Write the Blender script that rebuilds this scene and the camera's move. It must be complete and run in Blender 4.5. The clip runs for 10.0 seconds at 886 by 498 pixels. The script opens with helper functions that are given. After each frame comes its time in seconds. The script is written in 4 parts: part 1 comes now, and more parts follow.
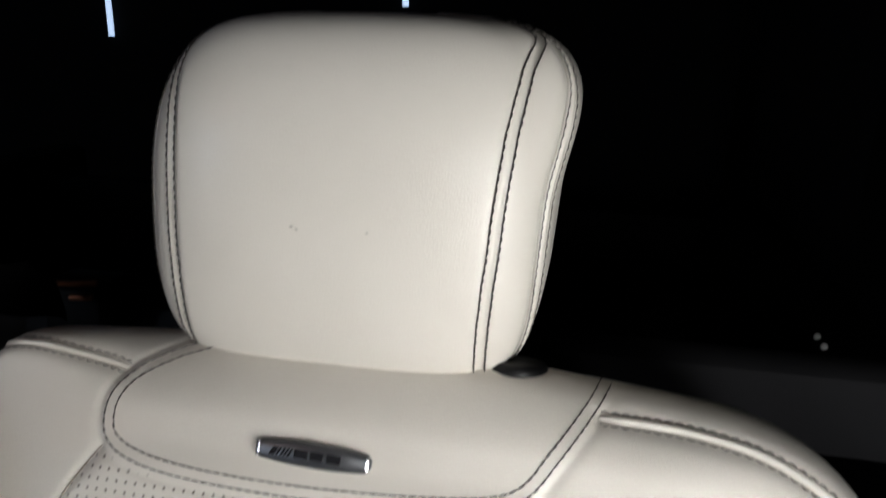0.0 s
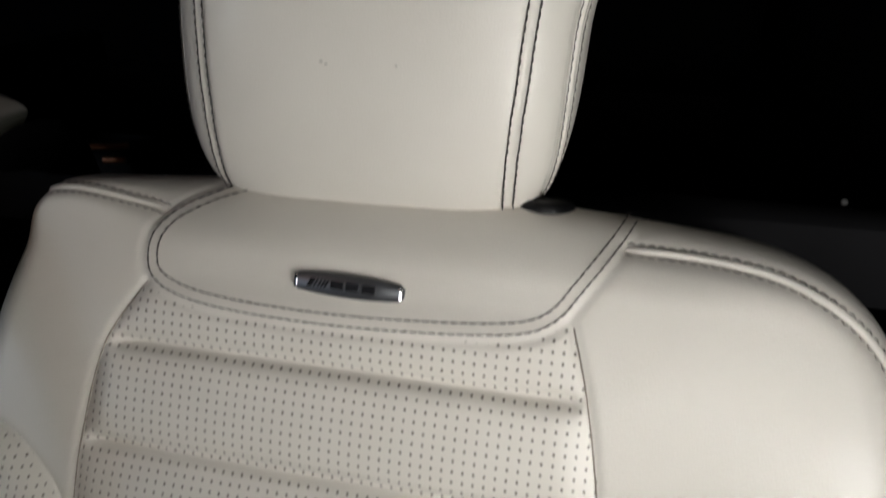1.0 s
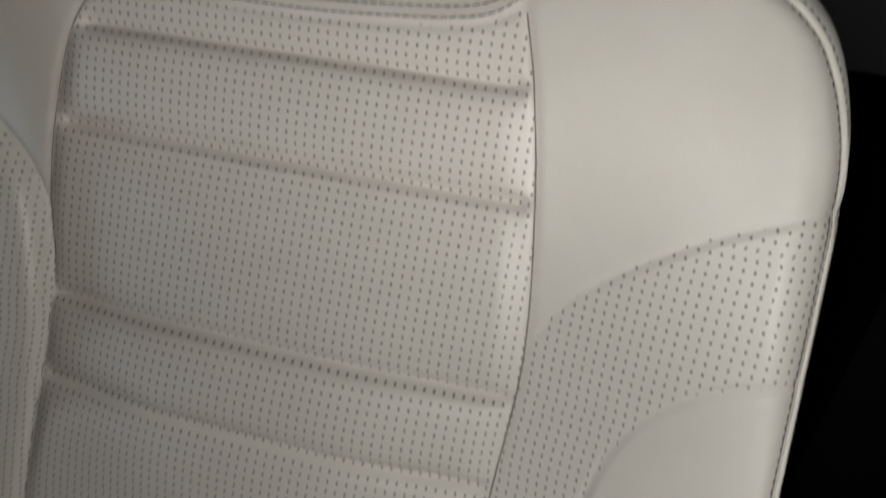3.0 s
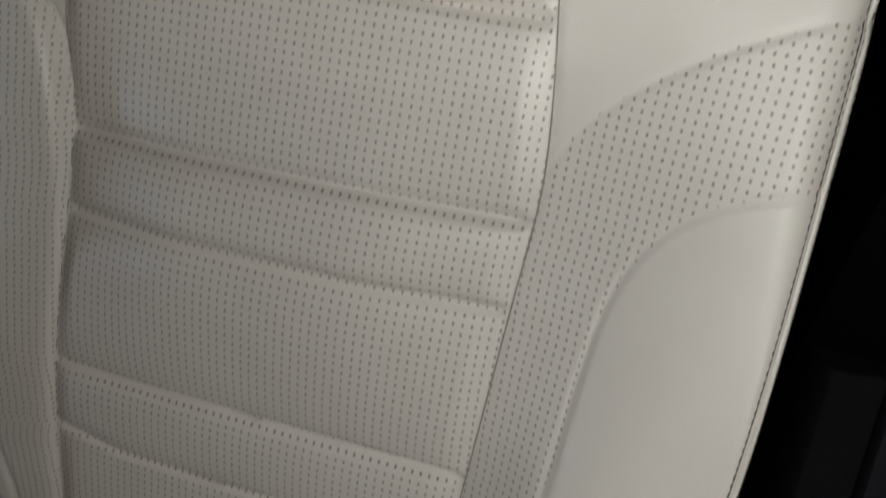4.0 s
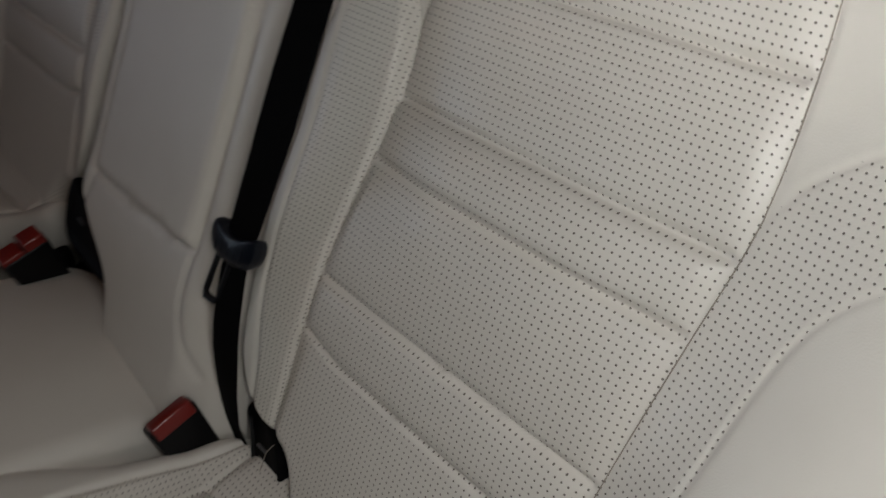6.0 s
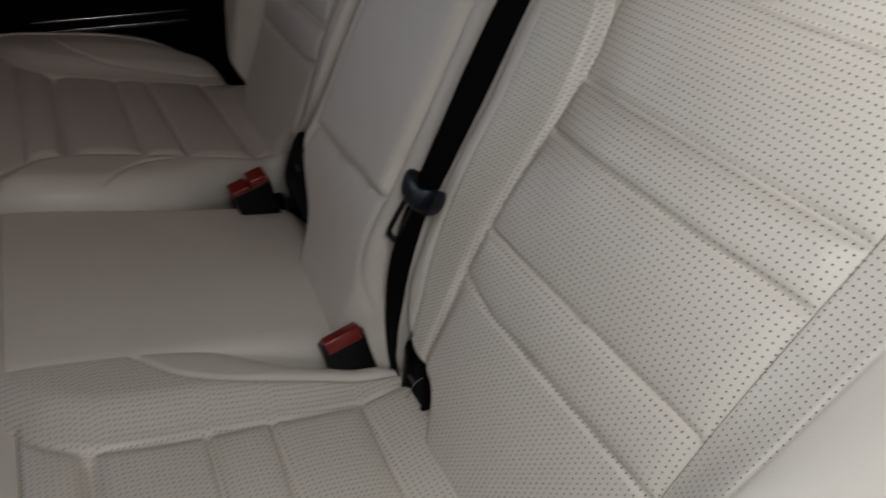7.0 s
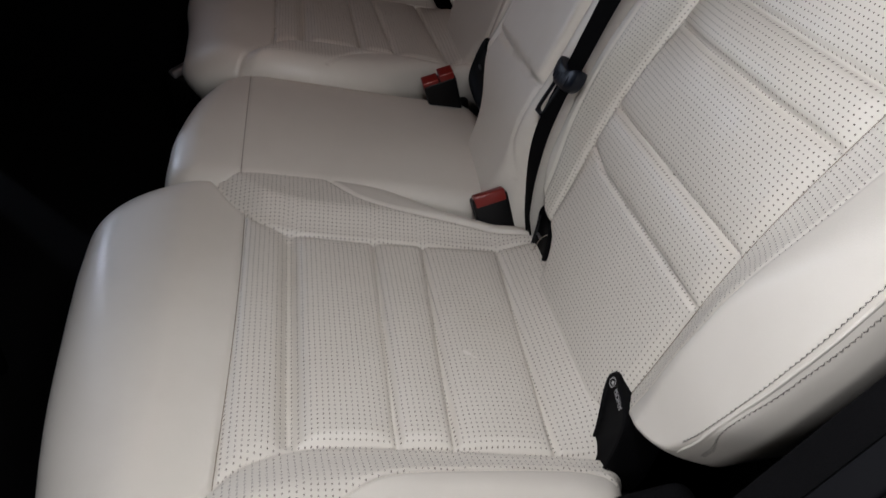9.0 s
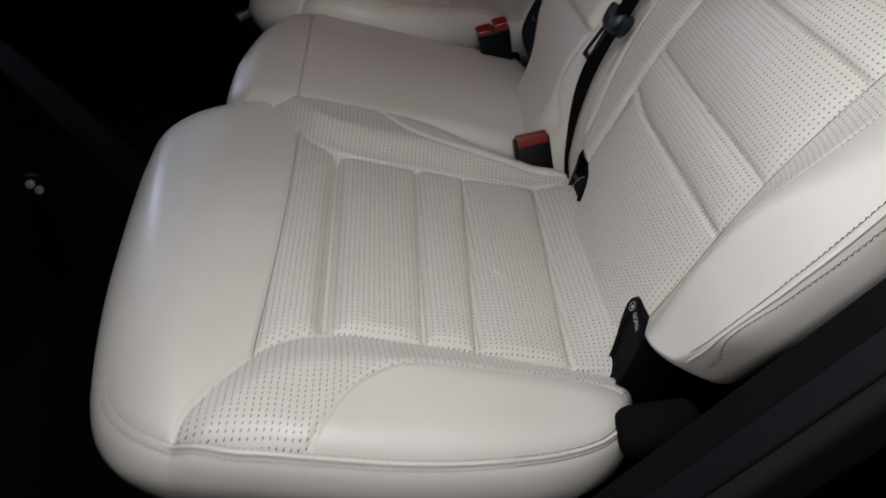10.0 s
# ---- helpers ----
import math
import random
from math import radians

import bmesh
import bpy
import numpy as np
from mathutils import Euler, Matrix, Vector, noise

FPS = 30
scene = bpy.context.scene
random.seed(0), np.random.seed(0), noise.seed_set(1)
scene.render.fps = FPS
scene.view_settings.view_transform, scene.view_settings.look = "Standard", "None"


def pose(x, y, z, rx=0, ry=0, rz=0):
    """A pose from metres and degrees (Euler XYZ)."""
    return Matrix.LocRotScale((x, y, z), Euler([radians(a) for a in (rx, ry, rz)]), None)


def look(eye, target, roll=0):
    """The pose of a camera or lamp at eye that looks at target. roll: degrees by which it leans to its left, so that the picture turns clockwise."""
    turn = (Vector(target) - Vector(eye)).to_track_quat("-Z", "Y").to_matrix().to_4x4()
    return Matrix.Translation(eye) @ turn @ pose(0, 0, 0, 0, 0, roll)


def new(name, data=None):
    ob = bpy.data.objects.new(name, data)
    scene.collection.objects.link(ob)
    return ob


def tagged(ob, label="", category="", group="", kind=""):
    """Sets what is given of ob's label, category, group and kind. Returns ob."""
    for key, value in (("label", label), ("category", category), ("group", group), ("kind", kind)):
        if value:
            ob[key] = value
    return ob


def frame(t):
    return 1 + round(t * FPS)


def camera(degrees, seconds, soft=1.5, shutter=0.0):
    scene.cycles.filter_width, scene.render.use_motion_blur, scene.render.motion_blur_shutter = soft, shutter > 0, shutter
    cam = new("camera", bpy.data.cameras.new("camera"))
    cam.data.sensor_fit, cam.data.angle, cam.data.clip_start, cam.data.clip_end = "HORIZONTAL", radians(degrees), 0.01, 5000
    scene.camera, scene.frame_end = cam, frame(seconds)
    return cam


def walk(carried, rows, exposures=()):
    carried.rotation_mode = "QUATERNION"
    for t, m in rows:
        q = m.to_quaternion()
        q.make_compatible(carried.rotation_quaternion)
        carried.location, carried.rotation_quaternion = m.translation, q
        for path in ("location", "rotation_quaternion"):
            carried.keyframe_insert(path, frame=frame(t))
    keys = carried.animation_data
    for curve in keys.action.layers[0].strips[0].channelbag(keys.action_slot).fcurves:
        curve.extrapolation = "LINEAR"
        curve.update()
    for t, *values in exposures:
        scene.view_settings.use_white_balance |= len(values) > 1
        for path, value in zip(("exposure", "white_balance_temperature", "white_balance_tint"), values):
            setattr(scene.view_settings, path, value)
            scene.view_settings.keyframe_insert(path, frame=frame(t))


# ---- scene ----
cam = camera(61.9, 10.0, soft=1.5, shutter=0.6)
PATH = [
    (0, (0.159, -0.078, 1.22), (-0.231, 1.8, 0.653), 1.1),
    (0.5, (0.159, -0.086, 1.206), (-0.257, 1.738, 0.499), 0.2),
    (1, (0.159, -0.096, 1.192), (-0.264, 1.672, 0.359), 0.1),
    (1.5, (0.168, -0.104, 1.178), (-0.233, 1.591, 0.194), 0.6),
    (2, (0.186, -0.12, 1.16), (-0.247, 1.558, 0.162), 1.7),
    (2.5, (0.202, -0.133, 1.14), (-0.23, 1.485, 0.047), 1.5),
    (3, (0.208, -0.141, 1.12), (-0.196, 1.424, -0.059), 2.7),
    (3.2, (0.21, -0.135, 1.128), (-0.191, 1.325, -0.179), 1.6),
    (4.3, (0.22, -0.194, 1.054), (-0.183, 1.194, -0.328), 3.0),
    (4.5, (0.222, -0.204, 1.045), (-0.191, 1.152, -0.366), 3.9),
    (5, (0.218, -0.223, 1.042), (-0.376, 1.089, -0.347), 1.2),
    (5.2, (0.216, -0.234, 1.044), (-0.485, 1.1, -0.271), 1.2),
    (6.3, (0.346, -0.236, 1.047), (-0.93, 0.848, -0.047), 5.3),
    (6.5, (0.359, -0.256, 1.043), (-0.975, 0.77, -0.037), 5.9),
    (7, (0.397, -0.278, 1.038), (-1.066, 0.537, -0.056), 4.4),
    (7.5, (0.453, -0.273, 1.047), (-1.102, 0.31, -0.067), 4.1),
    (8, (0.545, -0.276, 1.037), (-1.026, 0.209, -0.102), 3.1),
    (8.5, (0.599, -0.28, 1.02), (-0.976, 0.118, -0.146), 3.3),
    (9, (0.637, -0.29, 1.024), (-0.951, 0.031, -0.148), 3.3),
    (9.5, (0.678, -0.285, 1.013), (-0.902, -0.011, -0.182), 4.1),
    (10, (0.72, -0.29, 0.993), (-0.856, -0.086, -0.221), 5.5),
]
EXPOSURES = [(0, -0.73, 6440, 10), (0.5, -0.87, 6460, 10), (1, -1.14, 6550, 10), (1.5, -1.4, 6590, 10), (2, -1.55, 6590, 10), (3, -1.55, 6580, 10), (4.5, -1.41, 6530, 10), (5, -1.29, 6510, 10), (6.5, -1.31, 6470, 11), (7, -0.98, 6440, 12), (7.5, -0.7, 6410, 12), (8.5, -0.61, 6330, 13), (9, -0.57, 6290, 14), (10, -0.61, 6250, 14)]
walk(cam, [(t, look(eye, target, roll)) for t, eye, target, roll in PATH], EXPOSURES)

# ---- light ----
world = bpy.data.worlds.new("night_garage")
world.use_nodes = True
world.node_tree.nodes["Background"].inputs[0].default_value = (0.5, 0.6, 0.8, 1)
world.node_tree.nodes["Background"].inputs[1].default_value = 0.0012
scene.world = world


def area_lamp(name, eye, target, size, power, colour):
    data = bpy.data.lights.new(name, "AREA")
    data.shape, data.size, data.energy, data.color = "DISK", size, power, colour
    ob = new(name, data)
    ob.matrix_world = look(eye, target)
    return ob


# fixed unseen lamps that stand in for one hand lamp carried along the open door, an unseen fill for the cold garage
# light on the far side, and the warm dome lamp in the roof
def lamp_stand_in(eye, target, angle, power):
    data = bpy.data.lights.new("lamp_stand_in", "SPOT" if angle else "POINT")
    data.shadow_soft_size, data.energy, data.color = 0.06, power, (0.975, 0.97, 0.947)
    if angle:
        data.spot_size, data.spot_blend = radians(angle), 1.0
    new("lamp_stand_in", data).matrix_world = look(eye, target)


# five added lamps, their places and powers fitted to the seats' brightness
lamp_stand_in((0.40, -0.20, 1.10), (0.0, 0.05, 0.6), 0, 9.0)
lamp_stand_in((0.19, -0.21, 1.12), (0.15, 0.15, 0.8), 0, 3.4)
# high spot added to brighten the cushion
lamp_stand_in((0.60, -0.75, 1.80), (0.10, -0.25, 0.42), 70, 28.0)
lamp_stand_in((0.40, -0.12, 0.96), (0.02, 0.30, 1.10), 70, 10.5)
lamp_stand_in((0.84, -0.36, 0.90), (0.22, -0.04, 0.50), 100, 8.3)
# unseen area lamp added to strengthen the far tube's cold light
area_lamp("garage_lamp", (-2.5, -1.7, 1.5), (0.1, -0.25, 0.42), 0.9, 5.6, (0.70, 0.83, 1.0))
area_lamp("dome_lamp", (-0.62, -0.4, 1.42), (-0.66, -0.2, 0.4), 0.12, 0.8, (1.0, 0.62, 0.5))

# ---- materials ----


def material(name, colour, rough=0.5, metal=0.0, spec=0.5):
    m = bpy.data.materials.new(name)
    m.use_nodes = True
    b = m.node_tree.nodes["Principled BSDF"]
    b.inputs["Base Color"].default_value = (*colour, 1)
    b.inputs["Roughness"].default_value = rough
    b.inputs["Metallic"].default_value = metal
    b.inputs["Specular IOR Level"].default_value = spec
    return m


def node(m, kind, **values):
    n = m.node_tree.nodes.new(kind)
    for key, value in values.items():
        n.inputs[key].default_value = value
    return n


def link(m, a, out, b, into):
    m.node_tree.links.new(a.outputs[out], b.inputs[into])


def maths(m, op, a, b=None):
    n = m.node_tree.nodes.new("ShaderNodeMath")
    n.operation = op
    for k, v in enumerate((a, b)):
        if v is None:
            continue
        if isinstance(v, (int, float)):
            n.inputs[k].default_value = v
        else:
            m.node_tree.links.new(v, n.inputs[k])
    return n.outputs[0]


def grained(m, colour, dark, grain_size, grain_depth, blotch=6.0, blotch_mix=0.35):
    """Two-scale variation: soft blotches in the colour and a fine relief."""
    b = m.node_tree.nodes["Principled BSDF"]
    co = node(m, "ShaderNodeTexCoord")
    big = node(m, "ShaderNodeTexNoise", Scale=blotch, Detail=4.0, Roughness=0.6)
    link(m, co, "Object", big, "Vector")
    ramp = m.node_tree.nodes.new("ShaderNodeValToRGB")
    ramp.color_ramp.elements[0].position, ramp.color_ramp.elements[1].position = 0.5 - blotch_mix, 0.5 + blotch_mix
    ramp.color_ramp.elements[0].color, ramp.color_ramp.elements[1].color = (*dark, 1), (*colour, 1)
    link(m, big, "Fac", ramp, "Fac")
    link(m, ramp, "Color", b, "Base Color")
    fine = node(m, "ShaderNodeTexVoronoi", Scale=1.0 / grain_size)
    fine.feature = "F1"
    link(m, co, "Object", fine, "Vector")
    soft = node(m, "ShaderNodeTexNoise", Scale=45.0, Detail=3.0)
    link(m, co, "Object", soft, "Vector")
    height = maths(m, "ADD", fine.outputs["Distance"], maths(m, "MULTIPLY", soft.outputs["Fac"], 2.0))
    bump = node(m, "ShaderNodeBump", Strength=0.3, Distance=grain_depth)
    m.node_tree.links.new(height, bump.inputs["Height"])
    link(m, bump, "Normal", b, "Normal")
    return ramp, bump


def coated(m):
    """The thin satin finish of car leather."""
    b = m.node_tree.nodes["Principled BSDF"]
    b.inputs["Coat Weight"].default_value, b.inputs["Coat Roughness"].default_value = 0.12, 0.2


CREAM, CREAM_DARK = (0.70, 0.668, 0.61), (0.615, 0.58, 0.52)
leather = material("cream_leather", CREAM, 0.45, spec=0.5)
coated(leather)
grained(leather, CREAM, CREAM_DARK, 0.0012, 0.00025)


def perforated(name):
    """Cream leather with a square grid of punched holes, laid out by the panel's own metres."""
    m = material(name, CREAM, 0.45, spec=0.5)
    coated(m)
    ramp, bump = grained(m, CREAM, CREAM_DARK, 0.0012, 0.00025)
    b = m.node_tree.nodes["Principled BSDF"]
    uv = node(m, "ShaderNodeUVMap")
    sep = node(m, "ShaderNodeSeparateXYZ")
    link(m, uv, "UV", sep, "Vector")
    pitch = 0.0058
    off = []
    for axis in ("X", "Y"):
        cell = maths(m, "FRACT", maths(m, "DIVIDE", sep.outputs[axis], pitch))
        off.append(maths(m, "POWER", maths(m, "SUBTRACT", cell, 0.5), 2.0))
    dist = maths(m, "SQRT", maths(m, "ADD", off[0], off[1]))
    hole = node(m, "ShaderNodeMapRange")
    hole.interpolation_type = "SMOOTHSTEP"
    for key, value in (("From Min", 0.10), ("From Max", 0.18), ("To Min", 1.0), ("To Max", 0.0)):
        hole.inputs[key].default_value = value
    m.node_tree.links.new(dist, hole.inputs["Value"])
    mix = m.node_tree.nodes.new("ShaderNodeMix")
    mix.data_type = "RGBA"
    m.node_tree.links.new(hole.outputs[0], mix.inputs[0])
    m.node_tree.links.new(ramp.outputs["Color"], mix.inputs[6])
    mix.inputs[7].default_value = (0.115, 0.096, 0.076, 1)
    m.node_tree.links.new(mix.outputs[2], b.inputs["Base Color"])
    dent = node(m, "ShaderNodeMapRange")
    dent.interpolation_type = "SMOOTHSTEP"
    for key, value in (("From Min", 0.09), ("From Max", 0.26), ("To Min", 0.0), ("To Max", 1.0)):
        dent.inputs[key].default_value = value
    m.node_tree.links.new(dist, dent.inputs["Value"])
    pit = node(m, "ShaderNodeBump", Strength=0.5, Distance=0.0003)
    m.node_tree.links.new(dent.outputs[0], pit.inputs["Height"])
    link(m, bump, "Normal", pit, "Normal")
    link(m, pit, "Normal", b, "Normal")
    return m


punched = perforated("perforated_cream_leather")
thread_dark = material("dark_thread", (0.035, 0.03, 0.028), 0.8)
thread_grey = material("taupe_thread", (0.075, 0.066, 0.056), 0.8)
# dark taupe that stands in for the shade inside sewn folds
seam_shade = material("taupe_seam_shade", (0.27, 0.235, 0.195), 0.8)
thread_pale = material("pale_grey_thread", (0.36, 0.33, 0.29), 0.8)
thread_cream = material("cream_thread", (0.72, 0.68, 0.6), 0.7)
black_plastic = material("black_plastic", (0.004, 0.004, 0.0045), 0.42, spec=0.2)
grained(black_plastic, (0.0045, 0.0045, 0.005), (0.0028, 0.0028, 0.0032), 0.0015, 0.0002)
navy_plastic = material("navy_black_plastic", (0.004, 0.0055, 0.010), 0.32, spec=0.3)
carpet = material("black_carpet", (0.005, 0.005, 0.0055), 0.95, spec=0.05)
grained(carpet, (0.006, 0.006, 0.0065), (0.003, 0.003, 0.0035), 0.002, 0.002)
# darker copy of the black plastic, shade put into its colour
shaded_black = material("shaded_black_plastic", (0.0022, 0.0022, 0.0026), 0.5, spec=0.09)
webbing = material("black_webbing", (0.0022, 0.0022, 0.0024), 0.85, spec=0.05)
red_plastic = material("red_button", (0.19, 0.017, 0.013), 0.3)
chrome = material("satin_chrome", (0.62, 0.63, 0.65), 0.22, 1.0)
gunmetal = material("gunmetal_badge", (0.16, 0.165, 0.175), 0.38, 0.9)
inlay = material("black_inlay", (0.012, 0.012, 0.014), 0.25)
scuff = material("grey_scuff", (0.42, 0.40, 0.36), 0.7)
pale_wear = material("pale_wear", (0.745, 0.712, 0.655), 0.45)
silver = material("silver_plastic", (0.5, 0.52, 0.55), 0.35, 0.4)
white_print = material("white_print", (0.5, 0.5, 0.5), 0.6)
# colour of the strips that stand in for warm reflections on the belt outlet
warm_reflection = material("painted_warm_reflection", (0.42, 0.17, 0.09), 0.3, 0.8)
# pale, mostly non-metal colour stands in for the glint on the screws
screw_glint = material("pale_screw_glint", (0.62, 0.62, 0.63), 0.5, 0.25)
sill_plastic = material("blue_grey_sill_plastic", (0.0052, 0.0055, 0.007), 0.6, spec=0.1)
sill_rubber = material("door_seal_rubber", (0.0085, 0.0085, 0.009), 0.7, spec=0.1)
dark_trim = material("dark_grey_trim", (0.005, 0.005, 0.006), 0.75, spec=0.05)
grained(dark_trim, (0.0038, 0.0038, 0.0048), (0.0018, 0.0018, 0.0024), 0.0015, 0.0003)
cover_cloth = material("grey_cover_cloth", (0.03, 0.03, 0.033), 0.9, spec=0.06)
grained(cover_cloth, (0.032, 0.032, 0.035), (0.024, 0.024, 0.0265), 0.0015, 0.0003)
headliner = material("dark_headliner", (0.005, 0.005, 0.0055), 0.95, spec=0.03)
tube_glow = material("cold_tube", (0.8, 0.9, 1.0))
tube_glow.node_tree.nodes["Principled BSDF"].inputs["Emission Color"].default_value = (0.55, 0.72, 1.0, 1)
tube_glow.node_tree.nodes["Principled BSDF"].inputs["Emission Strength"].default_value = 1.6
bright_tube = material("bright_cold_tube", (0.8, 0.9, 1.0))
bright_tube.node_tree.nodes["Principled BSDF"].inputs["Emission Color"].default_value = (0.7, 0.82, 1.0, 1)
bright_tube.node_tree.nodes["Principled BSDF"].inputs["Emission Strength"].default_value = 240.0
window_glass = material("tinted_glass", (0.6, 0.65, 0.65), 0.02)
window_glass.node_tree.nodes["Principled BSDF"].inputs["Transmission Weight"].default_value = 1.0
window_glass.node_tree.nodes["Principled BSDF"].inputs["IOR"].default_value = 1.02

# ---- mesh helpers ----


def empty(name, at=(0, 0, 0)):
    ob = new(name)
    ob.location = at
    return ob


def mesh_part(name, me, mat, parent, label=""):
    ob = new(name, me)
    if mat:
        me.materials.append(mat)
    if parent:
        ob.parent = parent
        ob.matrix_parent_inverse = Matrix.Translation(-parent.location)
    return tagged(ob, label)


def part(name, bm, mat, parent, label="", smooth=True):
    bmesh.ops.recalc_face_normals(bm, faces=bm.faces)
    me = bpy.data.meshes.new(name)
    bm.to_mesh(me)
    bm.free()
    if smooth:
        me.shade_smooth()
        me.set_sharp_from_angle(angle=radians(42))
    return mesh_part(name, me, mat, parent, label)


def box_bm(size, m=Matrix(), bevel=0.0, segments=3, shape=None):
    bm = bmesh.new()
    bmesh.ops.create_cube(bm, size=1.0)
    for v in bm.verts:
        v.co = Vector((v.co.x * size[0], v.co.y * size[1], v.co.z * size[2]))
        if shape:
            v.co = shape(v.co)
    if bevel:
        bmesh.ops.bevel(bm, geom=bm.edges[:], offset=bevel, segments=segments, profile=0.5, affect="EDGES")
    bm.transform(m)
    return bm


def disc_bm(radius, height, m=Matrix(), bevel=0.0, count=40, top=1.0):
    bm = bmesh.new()
    bmesh.ops.create_cone(bm, cap_ends=True, segments=count, radius1=radius, radius2=radius * top, depth=height)
    if bevel:
        edges = [e for e in bm.edges if all(len(f.verts) > 4 for f in e.link_faces) or any(len(f.verts) > 4 for f in e.link_faces)]
        bmesh.ops.bevel(bm, geom=edges, offset=bevel, segments=3, profile=0.5, affect="EDGES")
    bm.transform(m)
    return bm


def tube_bm(points, radius, sides=8, flat=1.0, taper=0.0):
    """A round or flattened rod along points; taper: the length over which its ends thin out."""
    full, bm = radius, bmesh.new()
    rings = []
    pts = [Vector(p) for p in points]
    for k, p in enumerate(pts):
        radius = full * min(1.0, 0.35 + 0.65 * min((p - pts[0]).length, (p - pts[-1]).length) / taper) if taper else full
        t = (pts[min(k + 1, len(pts) - 1)] - pts[max(k - 1, 0)]).normalized()
        a = t.orthogonal().normalized() if abs(t.z) > 0.95 else t.cross(Vector((0, 0, 1))).normalized()
        b = t.cross(a)
        rings.append([bm.verts.new(p + a * math.cos(2 * math.pi * j / sides) * radius + b * math.sin(2 * math.pi * j / sides) * radius * flat) for j in range(sides)])
    for r, s in zip(rings, rings[1:]):
        for j in range(sides):
            bm.faces.new((r[j], r[(j + 1) % sides], s[(j + 1) % sides], s[j]))
    bm.faces.new(rings[0]), bm.faces.new(rings[-1])
    return bm


def catmull(points, closed=False, step=0.006):
    """A smooth curve through a few control points, sampled at even steps."""
    p = np.array(points, float)
    n = len(p)
    out = []
    for k in range(n if closed else n - 1):
        if closed:
            a, b, c, d = p[(k - 1) % n], p[k], p[(k + 1) % n], p[(k + 2) % n]
        else:
            a, b, c, d = p[max(k - 1, 0)], p[k], p[k + 1], p[min(k + 2, n - 1)]
        for t in np.linspace(0, 1, 12, endpoint=False):
            out.append(0.5 * (2 * b + (c - a) * t + (2 * a - 5 * b + 4 * c - d) * t**2 + (3 * b - a - 3 * c + d) * t**3))
    out.append(p[0] if closed else p[-1])
    out = np.array(out)
    run = np.r_[0, np.cumsum(np.linalg.norm(np.diff(out, axis=0), axis=1))]
    s = np.linspace(0, run[-1], max(int(run[-1] / step), 4) + 1)
    return np.stack([np.interp(s, run, out[:, k]) for k in range(out.shape[1])], 1)


def far_from(line, u, v):
    """The distance of points from a curve."""
    best = np.full(u.shape, 9.0)
    lo, hi = line.min(0) - 0.05, line.max(0) + 0.05
    near = (u > lo[0]) & (u < hi[0]) & (v > lo[1]) & (v < hi[1])
    x, y = u[near], v[near]
    b = best[near]
    for (ax, ay), (bx, by) in zip(line[:-1], line[1:]):
        dx, dy = bx - ax, by - ay
        t = np.clip(((x - ax) * dx + (y - ay) * dy) / (dx * dx + dy * dy + 1e-12), 0, 1)
        b = np.minimum(b, (x - ax - t * dx) ** 2 + (y - ay - t * dy) ** 2)
    best[near] = np.sqrt(b)
    return best


def inside(poly, u, v):
    hit = np.zeros(u.shape, bool)
    for (ax, ay), (bx, by) in zip(poly, np.roll(poly, -1, 0)):
        if ay == by:
            continue
        hit ^= ((ay > v) != (by > v)) & (u < (bx - ax) * (v - ay) / (by - ay) + ax)
    return hit


def ease(t):
    t = np.clip(t, 0, 1)
    return t * t * (3 - 2 * t)


def region_mesh(name, verts, normals, faces, uv):
    """One mesh from some faces of a larger surface, with that surface's own normals."""
    used, flat = np.unique(faces.ravel(), return_inverse=True)
    me = bpy.data.meshes.new(name)
    me.from_pydata(verts[used].tolist(), [], flat.reshape(-1, 4).tolist())
    me.shade_smooth()
    layer = me.uv_layers.new(name="UVMap")
    layer.data.foreach_set("uv", uv[used][flat].astype(np.float32).ravel())
    me.normals_split_custom_set_from_vertices(normals[used].tolist())
    return me


def pieces(faces):
    """The separate islands among some faces; crumbs join the largest."""
    tag = np.arange(faces.max() + 1)
    while True:
        low = tag[faces].min(1)
        fresh = tag.copy()
        np.minimum.at(fresh, faces.ravel(), np.repeat(low, 4))
        fresh = fresh[fresh]
        if (fresh == tag).all():
            break
        tag = fresh
    island = tag[faces[:, 0]]
    names, counts = np.unique(island, return_counts=True)
    large = names[counts > max(40, 0.04 * len(faces))]
    main = names[np.argmax(counts)]
    island[~np.isin(island, large)] = main
    return [faces[island == k] for k in np.unique(island)]


